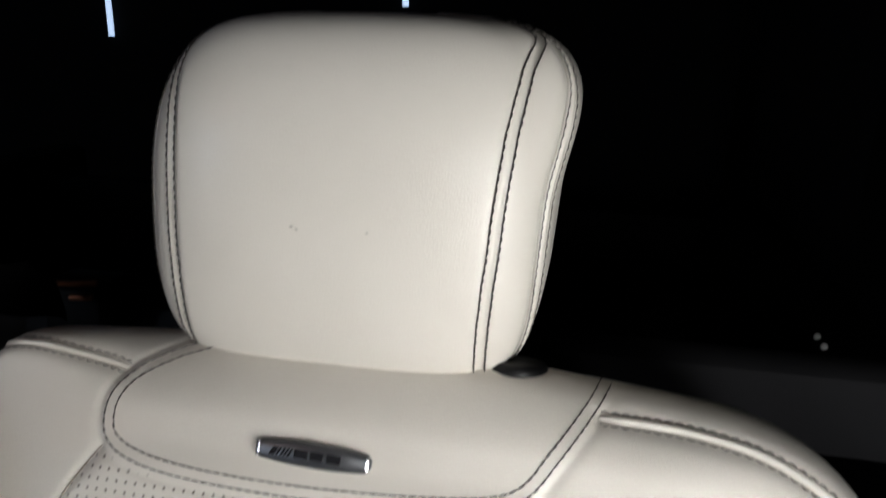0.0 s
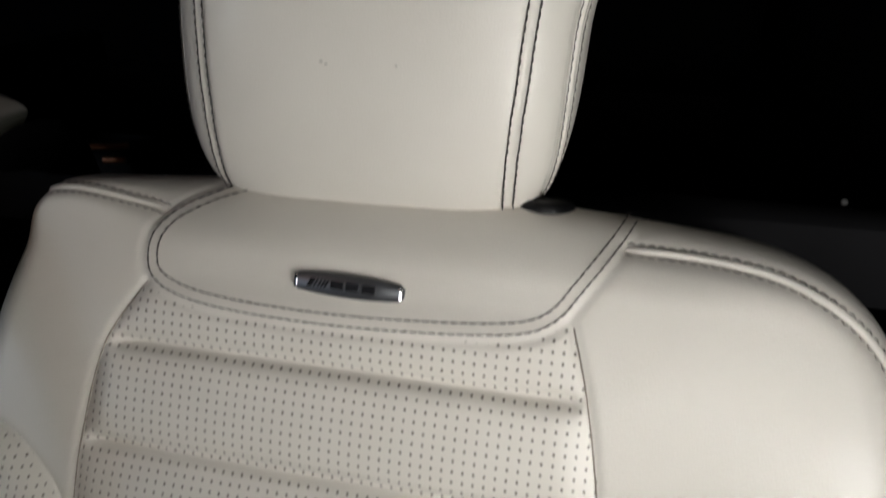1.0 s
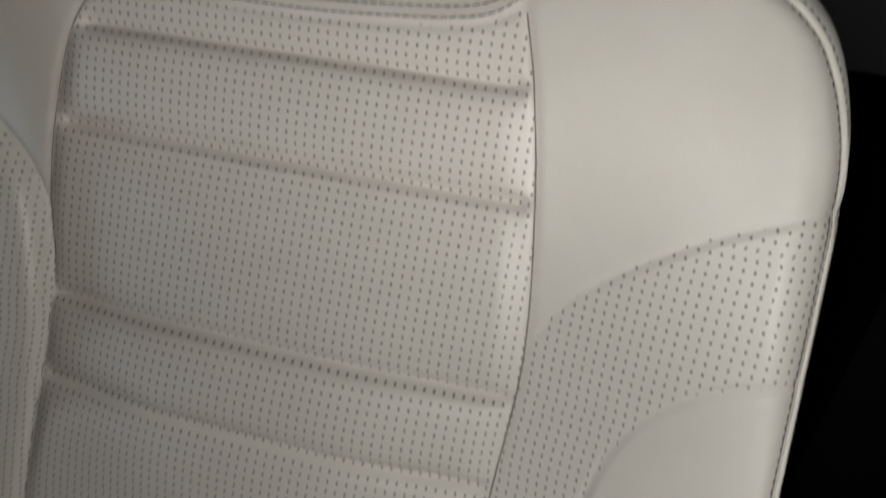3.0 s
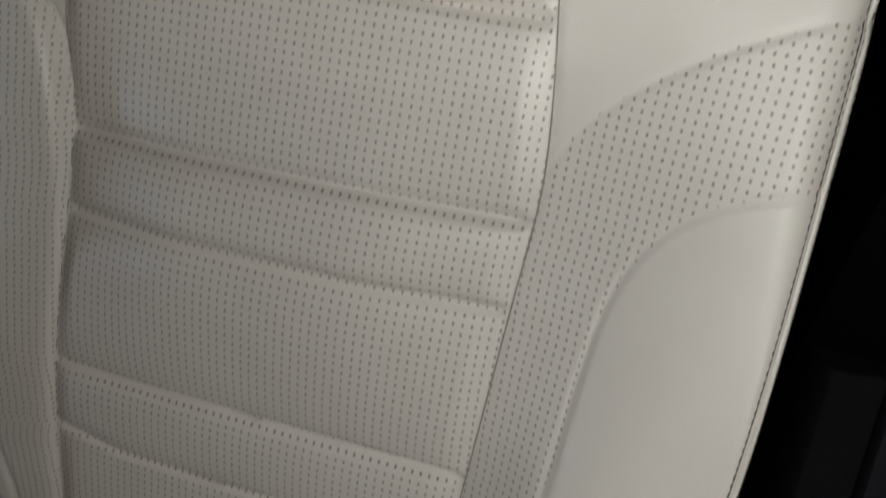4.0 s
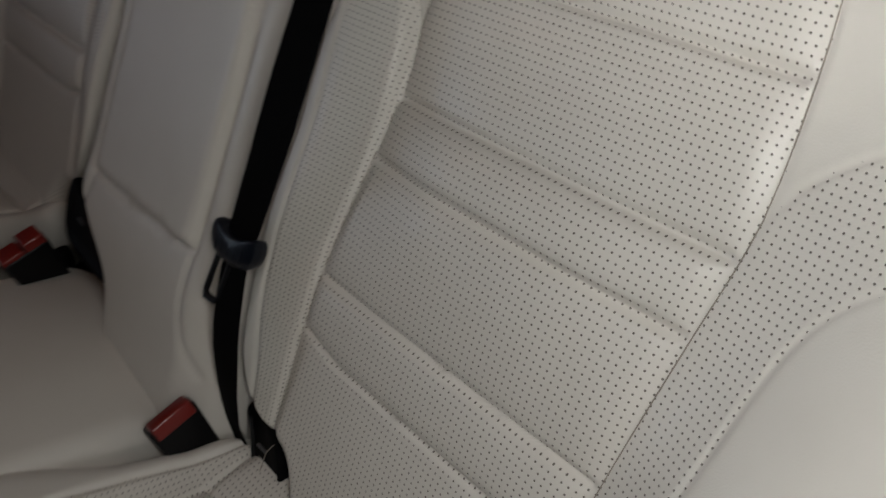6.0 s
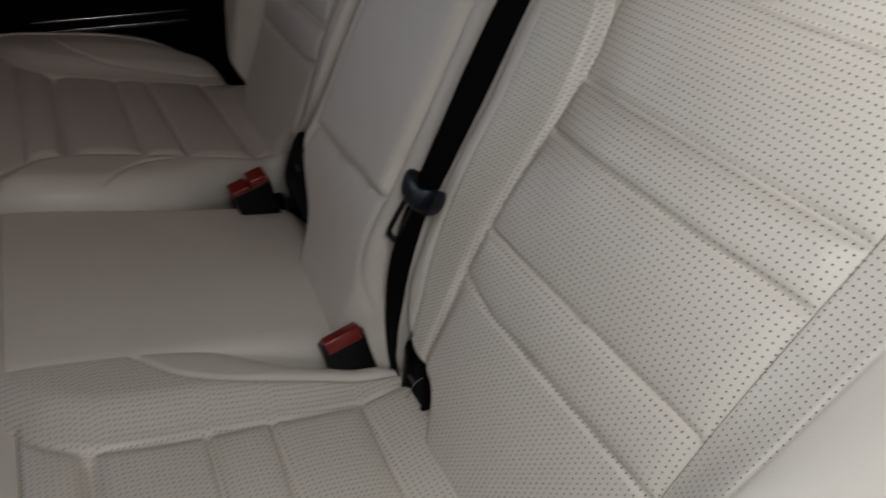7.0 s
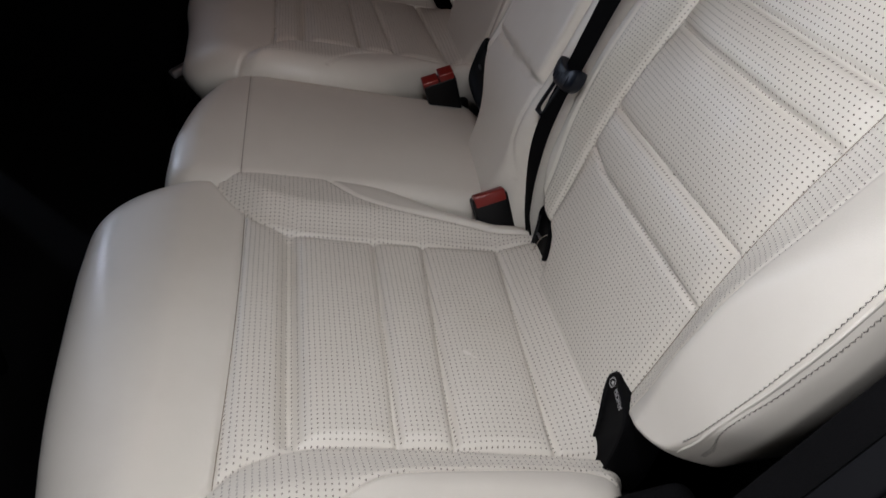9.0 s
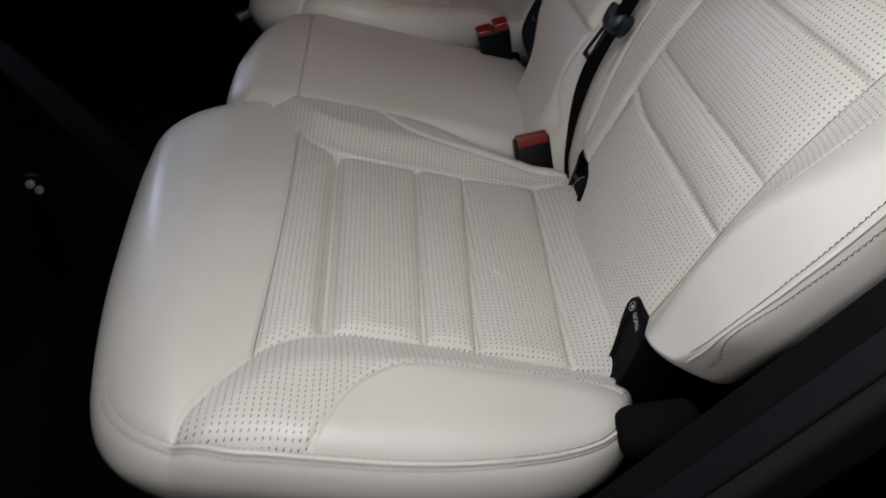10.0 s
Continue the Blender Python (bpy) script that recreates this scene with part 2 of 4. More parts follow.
class Pad:
    """An upholstered pad: a flat outline swollen by a relief, with seams pressed in and sides that fall back."""

    def __init__(self, origin, across, along, outline, centre, relief, edge, drop, back, seams, mirror=None, tuck=(0.05, 3.0)):
        self.o, self.e1, self.e2 = np.array(origin), np.array(across), np.array(along)
        self.n = np.cross(self.e1, self.e2)
        self.out, self.tuck = catmull(outline, True), tuck
        self.c, self.relief, self.edge, self.drop, self.back, self.seams, self.mirror = np.array(centre), relief, edge, drop, back, seams, mirror

    def depth(self, u, v):
        d = self.relief(u, v)
        e = far_from(self.out, u, v)
        e = np.where(e > 8, 1.0, e)
        w = self.edge(u, v)
        d = d - self.drop * (1 - np.sqrt(np.clip(1 - (1 - np.clip(e / w, 0, 1)) ** 2.5, 0, 1)))
        for line, width, deep in self.seams:
            d = d - deep * np.exp(-((far_from(line, u, v) / width) ** 2))
        return d

    def unrolled(self, u, v):
        """The way across the swollen surface from the middle line, so that holes keep their pitch on steep parts."""
        lo, hi = self.out.min(0) - 0.02, self.out.max(0) + 0.02
        gu, gv = np.linspace(lo[0], hi[0], 420), np.linspace(lo[1], hi[1], 240)
        mu, mv = np.meshgrid(gu, gv)
        d = self.relief(mu, mv)
        run = np.concatenate([np.zeros((240, 1)), np.cumsum(np.hypot(np.diff(mu, axis=1), np.diff(d, axis=1)), axis=1)], axis=1)
        run -= run[:, np.argmin(np.abs(gu - self.c[0]))][:, None]
        x, y = (u - lo[0]) / (hi[0] - lo[0]) * 418.99, (v - lo[1]) / (hi[1] - lo[1]) * 238.99
        i, j = np.clip(x.astype(int), 0, 418), np.clip(y.astype(int), 0, 238)
        x, y = x - i, y - j
        return (run[j, i] * (1 - x) + run[j, i + 1] * x) * (1 - y) + (run[j + 1, i] * (1 - x) + run[j + 1, i + 1] * x) * y

    def place(self, u, v, d):
        p = self.o + np.multiply.outer(u, self.e1) + np.multiply.outer(v, self.e2) + np.multiply.outer(d, self.n)
        if self.mirror is not None:
            p[..., 0] = 2 * self.mirror - p[..., 0]
        return p

    def build(self, cell, regions, rest, thing, shell_name, rim=None):
        """regions: (name, polygon, material, uv scale, label), tested in order; rest: the same without polygon."""
        size = np.ptp(self.out, axis=0)
        nx, ny = int(size[0] / cell) | 1, int(size[1] / cell) | 1
        a, b = np.meshgrid(np.linspace(-1, 1, nx), np.linspace(-1, 1, ny))
        s = np.maximum(np.abs(a), np.abs(b))
        k = np.where(s > 0, (1 - (1 - s) ** 1.25) / np.maximum(s, 1e-9), 1.25)
        x, y = a * size[0] / 2, b * size[1] / 2
        angle = np.arctan2(y, x)
        off = self.out[:-1] - self.c
        turn = np.arctan2(off[:, 1], off[:, 0])
        order = np.argsort(turn)
        reach = np.interp(angle, turn[order], np.linalg.norm(off, axis=1)[order], period=2 * math.pi)
        u, v = self.c[0] + np.cos(angle) * s * k * reach, self.c[1] + np.sin(angle) * s * k * reach
        d = self.depth(u.ravel(), v.ravel()).reshape(u.shape)
        ids = np.arange(nx * ny).reshape(ny, nx)
        ring = np.r_[ids[0, :-1], ids[:-1, -1], ids[-1, :0:-1], ids[:0:-1, 0]]
        quads = np.stack([ids[:-1, :-1], ids[:-1, 1:], ids[1:, 1:], ids[1:, :-1]], -1).reshape(-1, 4)
        u, v, d = u.ravel(), v.ravel(), d.ravel()
        fu, fv = u[quads].mean(1), v[quads].mean(1)
        steps = 9
        skirts, last = [], ring
        for j in range(1, steps + 1):
            t = j / steps
            pull = 1 - self.tuck[0] * t ** self.tuck[1]
            su, sv = self.c[0] + (u[ring] - self.c[0]) * pull, self.c[1] + (v[ring] - self.c[1]) * pull
            base = len(u)
            u, v, d = np.r_[u, su], np.r_[v, sv], np.r_[d, d[ring] + (self.back - d[ring]) * t]
            now = np.arange(base, base + len(ring))
            skirts.append(np.stack([last, now, np.roll(now, -1), np.roll(last, -1)], -1))
            last = now
        skirt = np.concatenate(skirts)
        verts = self.place(u, v, d)
        every = np.concatenate([quads, skirt])
        if self.mirror is not None:
            every = every[:, ::-1]
        p = verts[every]
        fn = np.cross(p[:, 2] - p[:, 0], p[:, 3] - p[:, 1])
        normals = np.zeros_like(verts)
        for j in range(4):
            np.add.at(normals, every[:, j], fn)
        normals /= np.linalg.norm(normals, axis=1, keepdims=True) + 1e-12
        uv = np.stack([self.unrolled(u, v), v], 1)
        kind = np.full(len(quads), -1)
        if rim is not None:
            kind[~inside(rim, fu, fv)] = -3
        for j, (_, poly, *_) in enumerate(regions):
            kind[(kind == -1) & inside(poly, fu, fv)] = j
        flipped = every[: len(quads)]
        thing = mesh_part(shell_name, region_mesh(shell_name, verts, normals, every[len(quads):], uv), leather, thing)
        for j, (name, _, mat, scale, label) in enumerate(regions):
            if (kind == j).any():
                mesh_part(name, region_mesh(name, verts, normals, flipped[kind == j], uv * scale), mat, thing, label)
        if (kind == -3).any():
            for bit in pieces(flipped[kind == -3]):
                mesh_part("edge_panel", region_mesh("edge_panel", verts, normals, bit, uv), leather, thing)
        for name, test, mat, label in rest:
            pick = (kind == -1) & test(fu, fv)
            kind[pick] = -2
            for bit in pieces(flipped[pick]) if pick.any() else ():
                mesh_part(name, region_mesh(name, verts, normals, bit, uv), mat, thing, label)
        return thing

    def bead(self, name, line, radius, thing):
        """A round piping that follows a seam."""
        p = self.place(line[:, 0], line[:, 1], self.depth(line[:, 0], line[:, 1]) + radius * 0.35)
        mesh = tube_bm([tuple(q) for q in p], radius, 10, 1.0, 0.012)
        return part(name, mesh, leather, thing)

    def seam_line(self, line, thing, lift=0.0011, thick=0.0006):
        """A thin dark tube that paints the shade of the narrow fold where two panels are sewn together."""
        p = self.place(line[:, 0], line[:, 1], self.depth(line[:, 0], line[:, 1]) + lift)
        return part("seam_shade_line", tube_bm([tuple(q) for q in p], thick, 6), seam_shade, thing, "dark line standing in for the shade in a sewn fold")

    def stitch(self, name, line, side, mat, thing, length=0.0046, gap=0.0006, thick=0.00048, lift=0.0002, scallop=0.0):
        """A row of single stitches beside a seam."""
        t = np.gradient(line, axis=0)
        t /= np.linalg.norm(t, axis=1, keepdims=True) + 1e-12
        row = line + side * np.stack([-t[:, 1], t[:, 0]], 1)
        run = np.r_[0, np.cumsum(np.linalg.norm(np.diff(row, axis=0), axis=1))]
        starts = np.arange(0, run[-1] - length, length + gap)
        at = lambda s: np.stack([np.interp(s, run, row[:, k]) for k in range(2)], -1)  # noqa: E731
        ends = []
        for share in (0.0, 0.5, 1.0):
            q = at(starts + share * length)
            if share == 0.5:
                q = q + scallop * (q - 0.5 * (at(starts) + at(starts + length)) + np.sign(side) * np.stack([-1, 1], 0) * (at(starts + length) - at(starts))[:, ::-1] / length * 0.001)
            ends.append(self.place(q[:, 0], q[:, 1], self.depth(q[:, 0], q[:, 1]) + lift + thick * (0.2, 1.0, 0.2)[int(share * 2)]))
        thread(name, ends, thick, mat, thing, self.n)


def thread(name, ends, thick, mat, thing, normal):
    a, m, b = ends
    along = b - a
    side = np.cross(along, normal)
    side *= thick / (np.linalg.norm(side, axis=1, keepdims=True) + 1e-12)
    up = np.cross(side, along)
    up *= thick / (np.linalg.norm(up, axis=1, keepdims=True) + 1e-12)
    wide = [0.55, 1.0, 0.55]
    verts = np.stack([p + w * (sx * side + sy * up) for p, w in zip((a, m, b), wide) for sx, sy in ((1, -0.6), (0.5, 0.8), (-0.5, 0.8), (-1, -0.6))], 1)
    n = len(a)
    base = np.array([[r * 4 + j, r * 4 + j + 1, r * 4 + 5 + j, r * 4 + 4 + j] for r in range(2) for j in range(3)] + [[0, 1, 2, 3], [8, 9, 10, 11]])
    faces = (np.arange(n)[:, None, None] * 12 + base[None]).reshape(-1, 4)
    me = bpy.data.meshes.new(name)
    me.from_pydata(verts.reshape(-1, 3).tolist(), [], faces.tolist())
    me.shade_smooth()
    return tagged(mesh_part(name, me, mat, thing), kind="stuff")


# ---- seats ----
BACK_O, BACK_U = (0.0, -0.0165, 0.40), (1, 0, 0)
BACK_V = (0.0, 0.4006, 0.9163)
SEAT_O, SEAT_R = (0.0, 0.0, 0.407), (0.0, -0.984, 0.178)
MIDDLE = -0.45
QUILT = (0.610, 0.548, 0.436, 0.3805, 0.2625, 0.196)


def back_point(u, v, d):
    n = np.cross(BACK_U, BACK_V)
    return Vector(np.array(BACK_O) + u * np.array(BACK_U) + v * np.array(BACK_V) + d * n)


def seat_point(x, r, d):
    n = np.array((0, 0.178, 0.984))
    return Vector(np.array(SEAT_O) + np.array((x, 0, 0)) + r * np.array(SEAT_R) + d * n)


PANEL_L = catmull([(-0.104, 0.646), (-0.126, 0.605), (-0.136, 0.55), (-0.138, 0.515), (-0.137, 0.485), (-0.133, 0.45), (-0.134, 0.38), (-0.142, 0.266), (-0.147, 0.20), (-0.152, 0.09), (-0.155, -0.06)])
PANEL_R = catmull([(0.148, 0.648), (0.159, 0.61), (0.17, 0.55), (0.179, 0.464), (0.175, 0.38), (0.168, 0.266), (0.163, 0.20), (0.156, 0.09), (0.15, -0.06)])
YOKE = catmull([(-0.063, 0.716), (-0.082, 0.707), (-0.103, 0.69), (-0.1105, 0.668), (-0.104, 0.647), (-0.08, 0.636), (-0.04, 0.631), (0.02, 0.630), (0.08, 0.633), (0.122, 0.638), (0.142, 0.648), (0.155, 0.666), (0.172, 0.692), (0.178, 0.703), (0.1815, 0.709)])
PERF_UP_R = catmull([(0.18, 0.462), (0.193, 0.492), (0.218, 0.519), (0.256, 0.546), (0.295, 0.565), (0.335, 0.577)])
PERF_LOW_R = catmull([(0.335, 0.492), (0.287, 0.479), (0.262, 0.464), (0.243, 0.442), (0.231, 0.415), (0.225, 0.385), (0.220, 0.33), (0.2155, 0.27), (0.210, 0.215), (0.200, 0.173), (0.188, 0.125), (0.176, 0.085), (0.168, 0.04), (0.166, 0.0)])
PERF_UP_L = catmull([(-0.133, 0.45), (-0.137, 0.475), (-0.143, 0.498), (-0.154, 0.516), (-0.168, 0.530), (-0.186, 0.543), (-0.22, 0.558)])
PERF_LOW_L = catmull([(-0.23, 0.515), (-0.209, 0.500), (-0.202, 0.45), (-0.199, 0.36), (-0.195, 0.28), (-0.192, 0.20), (-0.182, 0.12), (-0.176, 0.0)])
BOLSTER_L = np.r_[PERF_UP_L[::-1], PANEL_L[PANEL_L[:, 1] < 0.45]]
PIPE_R = catmull([(0.171, 0.692), (0.218, 0.690), (0.255, 0.682), (0.287, 0.662), (0.305, 0.635), (0.316, 0.601), (0.319, 0.572), (0.319, 0.49), (0.318, 0.40), (0.315, 0.30), (0.308, 0.245), (0.298, 0.20), (0.283, 0.151), (0.262, 0.110)])
PIPE_TOP, PIPE_SIDE = PIPE_R[PIPE_R[:, 1] >= 0.57], PIPE_R[PIPE_R[:, 1] <= 0.575]
PIPE_L = catmull([(-0.1045, 0.6895), (-0.115, 0.6920), (-0.135, 0.695), (-0.16, 0.698), (-0.180, 0.6970), (-0.192, 0.6935)])
BACK_OUT = [(-0.218, 0.20), (-0.208, 0.135), (-0.182, 0.088), (-0.134, 0.06), (-0.112, 0.02), (-0.095, -0.03), (-0.04, -0.05), (0.05, -0.05), (0.118, -0.025), (0.148, 0.035), (0.190, 0.062), (0.237, 0.085), (0.263, 0.104), (0.288, 0.146), (0.308, 0.190), (0.320, 0.245), (0.3255, 0.31), (0.328, 0.45), (0.328, 0.56), (0.322, 0.620), (0.302, 0.669), (0.262, 0.698), (0.20, 0.709), (0.06, 0.718), (-0.08, 0.715), (-0.15, 0.711), (-0.187, 0.706), (-0.203, 0.687), (-0.217, 0.64), (-0.229, 0.56), (-0.226, 0.44)]


def puffed(t, lines, height, groove, width):
    """Soft rolls between straight pressed channels."""
    stops = np.array(sorted(lines))
    k = np.clip(np.searchsorted(stops, t) - 1, 0, len(stops) - 2)
    span = (t - stops[k]) / (stops[k + 1] - stops[k])
    roll = height * (1 - np.clip(np.abs(2 * span - 1), 0, 1) ** 3)
    near = np.min(np.abs(t[..., None] - stops[1:-1]), axis=-1)
    return roll, groove * np.exp(-((near / width) ** 2))


def back_relief(u, v):
    mid = 0.018 * np.exp(-(((v - 0.28) / 0.15) ** 2)) - 0.012 * ease((v - 0.60) / 0.1)
    left, right = np.interp(v, PANEL_L[::-1, 1], PANEL_L[::-1, 0]), np.interp(v, PANEL_R[::-1, 1], PANEL_R[::-1, 0])
    panel = np.minimum(ease((u - left) / 0.016), ease((right - u) / 0.02)) * ease((0.655 - v) / 0.02)
    bent = v - 0.011 * ease((-0.085 - u) / 0.06) * np.exp(-(((v - 0.2) / 0.05) ** 2))
    roll, line = puffed(bent, (-0.08, *QUILT, 0.70), 0.0065, 0.0049, 0.0036)
    mid = mid + 0.014 * np.exp(-(((v - 0.385) / 0.075) ** 2)) * ease((u - left) / 0.1) * ease((right - u) / 0.11)
    quilt = roll * panel - line * ease((u - left) / 0.008) * ease((right - u) / 0.008) * (v < 0.65)
    bol_r = 0.036 * ease((u - right + 0.004) / (0.062 + 0.075 * ease((v - 0.22) / 0.2))) * (1 - 0.8 * ease(ease((v - 0.36) / 0.34) * 0.5 + np.clip((v - 0.36) / 0.34, 0, 1) * 0.5))
    bol_r = bol_r * (1 - 0.3 * ease((0.18 - v) / 0.1))
    reach = far_from(BOLSTER_L, u, v) * inside(np.r_[BOLSTER_L, [(-0.4, -0.06), (-0.4, 0.58)]], u, v)
    lip, slope = np.sqrt(np.clip(1 - (1 - np.clip(reach / 0.010, 0, 1)) ** 2, 0, 1)), np.clip(reach / 0.052, 0, 1)
    bol_l = ((0.004 + 0.008 * ease((v - 0.36) / 0.1)) * lip + 0.015 * slope) * ease((v - 0.02) / 0.10)
    shoulder = 0.004 * ease((v - 0.40) / 0.28) * (1 - panel)
    return mid + quilt + bol_r + bol_l + shoulder


def back_edge(u, v):
    return 0.036 - 0.009 * ease((0.24 - v) / 0.08) * ease((u - 0.18) / 0.06) - 0.016 * ease((v - 0.655) / 0.03) * ease((-0.11 - u) / 0.05) - 0.017 * ease((0.55 - v) / 0.22) * ease((u - 0.1) / 0.08) - 0.023 * ease((0.54 - v) / 0.08) * ease((-0.12 - u) / 0.05) + 0.03 * ease((v - 0.64) / 0.06) * (1 - ease((u - 0.18) / 0.1)) * ease((u + 0.17) / 0.09)


def seat_back(thing, mirror, cell, badge, lift=0.0):
    seams = [(PANEL_L, 0.0024, 0.0018), (PANEL_R, 0.0024, 0.0018), (YOKE, 0.0022, 0.0014), (PERF_UP_R, 0.0022, 0.0018), (PERF_LOW_R, 0.0019, 0.002),
             (PERF_UP_L, 0.0026, 0.0026), (PERF_LOW_L, 0.0022, 0.0026), (PIPE_TOP, 0.0052, 0.0034), (PIPE_SIDE, 0.005, 0.0013), (PIPE_L, 0.005, 0.003)]
    pad = Pad(np.add(BACK_O, (0, lift * 0.7, lift)), BACK_U, BACK_V, BACK_OUT, (0.06, 0.35), back_relief, back_edge, 0.058, -0.15, seams, mirror, (0.12, 1.0))
    yoke = np.r_[YOKE, [(0.19, 0.8), (-0.07, 0.8)]]
    centre = np.r_[PANEL_L, PANEL_R[::-1]]
    low_r = PANEL_R[PANEL_R[:, 1] < 0.462]
    perf_r = np.r_[low_r[::-1], PERF_UP_R, [(0.4, 0.59), (0.4, 0.49)], PERF_LOW_R, [(0.166, -0.06)]]
    low_l = PANEL_L[PANEL_L[:, 1] < 0.45]
    perf_l = np.r_[low_l[::-1], PERF_UP_L, [(-0.3, 0.58), (-0.3, 0.5)], PERF_LOW_L, [(-0.17, -0.06)]]
    shell = pad.build(cell, [("yoke_panel", yoke, leather, 1, "smooth cream leather yoke below the head restraint"), ("centre_panel", centre, punched, 1, "perforated cream leather panel with horizontal quilting"),
                     ("bolster_insert", perf_r, punched, 1.04, "perforated cream leather insert"), ("inner_bolster_insert", perf_l, punched, 1.15, "perforated cream leather insert")],
              [("shoulder_panel", lambda u, v: (v > 0.5) & (u > 0), leather, ""), ("inner_shoulder_panel", lambda u, v: (v > 0.5) & (u <= 0), leather, ""),
               ("side_bolster", lambda u, v: (v <= 0.5) & (u > 0), leather, ""), ("inner_bolster", lambda u, v: (v <= 0.5) & (u <= 0), leather, "")], thing, "backrest", np.r_[PIPE_R, [(0.25, -0.2), (-0.5, -0.2), (-0.5, 0.9), (0.166, 0.9)]])
    pad.stitch("yoke_stitching", YOKE, 0.0045, thread_dark, shell)
    pad.stitch("yoke_stitching", YOKE, 0.0105, thread_dark, shell)
    for line, gap in ((PIPE_TOP, 0.0028), (PIPE_L, 0.0027), (PIPE_SIDE[PIPE_SIDE[:, 1] > 0.122], 0.0035)):
        for side in (gap, -gap):
            pad.stitch("piping_stitching", line, side, thread_grey, shell, 0.0046, 0.0008, 0.0005, 0.0002, 0.7)
    for line, thick in ((PIPE_TOP, 0.0021), (PIPE_L, 0.0017), (PIPE_SIDE, 0.0014)):
        pad.bead("piping", line, thick, shell)
    for line in (PANEL_L[PANEL_L[:, 1] > 0.02], PANEL_R[PANEL_R[:, 1] > 0.06]):
        pad.seam_line(line, shell, 0.0004, 0.0005)
    pad.stitch("insert_stitching", PERF_LOW_R[(PERF_LOW_R[:, 1] < 0.27) & (PERF_LOW_R[:, 1] > 0.07)], 0.0026, thread_cream, shell)
    if badge:
        seat_badge(pad, thing)
    return pad


def seat_badge(pad, thing):
    """A gunmetal plate with bowed edges, bright ends and dark inlaid shapes."""
    across, up = Vector(pad.e1), Vector(pad.e2)
    out = Vector(pad.n)
    base = back_point(0.0225, 0.6565, float(pad.depth(np.array([0.0225]), np.array([0.6565]))[0]) + 0.0015)
    frame_m = Matrix.Translation(base) @ Matrix((across, up, out)).transposed().to_4x4() @ pose(0, 0, 0, 0, 0, -1.5)

    def outline(shrink):
        pts = []
        for x, sign in [(x, -1) for x in np.linspace(-0.0325, 0.0325, 24)] + [(x, 1) for x in np.linspace(0.0325, -0.0325, 24)]:
            t = x / 0.0325
            half = (0.0045 + 0.0022 * (1 - t * t)) * min(1.0, ((1.0001 - abs(t)) * 14) ** 0.5 * 0.55 + 0.45)
            pts.append(Vector((x * (1 - shrink / 0.0325), sign * (half - shrink), 0)))
        return pts

    bm = bmesh.new()
    rings = [[bm.verts.new(p + Vector((0, 0, z))) for p in outline(s)] for s, z in ((0, -0.004), (0, 0.001), (0.0006, 0.0021), (0.0016, 0.0026))]
    for r, s in zip(rings, rings[1:]):
        for j in range(len(r)):
            bm.faces.new((r[j], r[(j + 1) % len(r)], s[(j + 1) % len(s)], s[j]))
    bm.faces.new(rings[-1])
    bm.transform(frame_m)
    plate = part("badge", bm, gunmetal, thing, "gunmetal maker's badge with dark inlaid shapes")
    for side in (-1, 1):
        part("badge_end", box_bm((0.0022, 0.0078, 0.0012), frame_m @ pose(side * 0.0308, 0, 0.0022, 0, side * 25, 0), 0.0005), chrome, plate, "bright polished end of the badge")
    for k, x in enumerate((-0.0215, -0.0185, -0.0162, -0.0142, -0.0122)):
        wide = 0.0032 if k == 0 else 0.0012
        part("slanted_bar", box_bm((wide, 0.0046, 0.0006), frame_m @ Matrix.Translation((x, 0, 0.0027)) @ Matrix.Shear("XZ", 4, (0, 0)) @ Matrix(((1, 0.55, 0, 0), (0, 1, 0, 0), (0, 0, 1, 0), (0, 0, 0, 1))), 0.0001, 1), inlay, plate)
    for x in (-0.006, 0.003, 0.0125):
        part("inlaid_bar", box_bm((0.0078, 0.0046, 0.0006), frame_m @ pose(x, 0, 0.0027), 0.0003, 1), inlay, plate)


CUSH_OUT = [(-0.306, 0.20), (-0.276, 0.14), (-0.255, 0.10), (-0.238, 0.05), (-0.222, 0.0), (-0.185, -0.055), (-0.1, -0.08), (0.08, -0.085), (0.150, -0.058), (0.188, -0.022), (0.218, -0.002), (0.252, 0.010), (0.286, 0.034), (0.313, 0.078), (0.332, 0.145), (0.343, 0.25), (0.346, 0.38), (0.341, 0.452), (0.315, 0.503), (0.252, 0.538), (0.12, 0.564), (-0.02, 0.578), (-0.16, 0.586), (-0.245, 0.58), (-0.296, 0.535), (-0.316, 0.44), (-0.323, 0.36), (-0.322, 0.28)]
STRIP_IN = [(0.318, 0.4520), (0.308, 0.450), (0.29, 0.443), (0.253, 0.423), (0.222, 0.402), (0.193, 0.372), (0.177, 0.325), (0.173, 0.266), (0.176, 0.17), (0.18, 0.08), (0.186, -0.01), (0.19, -0.08)]
STRIP_OUT = [(0.326, 0.342), (0.316, 0.339), (0.300, 0.333), (0.262, 0.312), (0.233, 0.28), (0.216, 0.24), (0.209, 0.16), (0.206, 0.09), (0.207, 0.055), (0.212, 0.032), (0.222, 0.018)]
NEAR_IN, NEAR_OUT = catmull(STRIP_IN), catmull(STRIP_OUT)
FAR_IN = catmull([(-x * 0.98, r) for x, r in STRIP_IN])
FAR_OUT = catmull([(-0.302, 0.300), (-0.285, 0.284), (-0.264, 0.263), (-0.246, 0.241), (-0.229, 0.200), (-0.220, 0.150), (-0.214, 0.100), (-0.207, 0.050), (-0.199, 0.012), (-0.198, -0.030)])
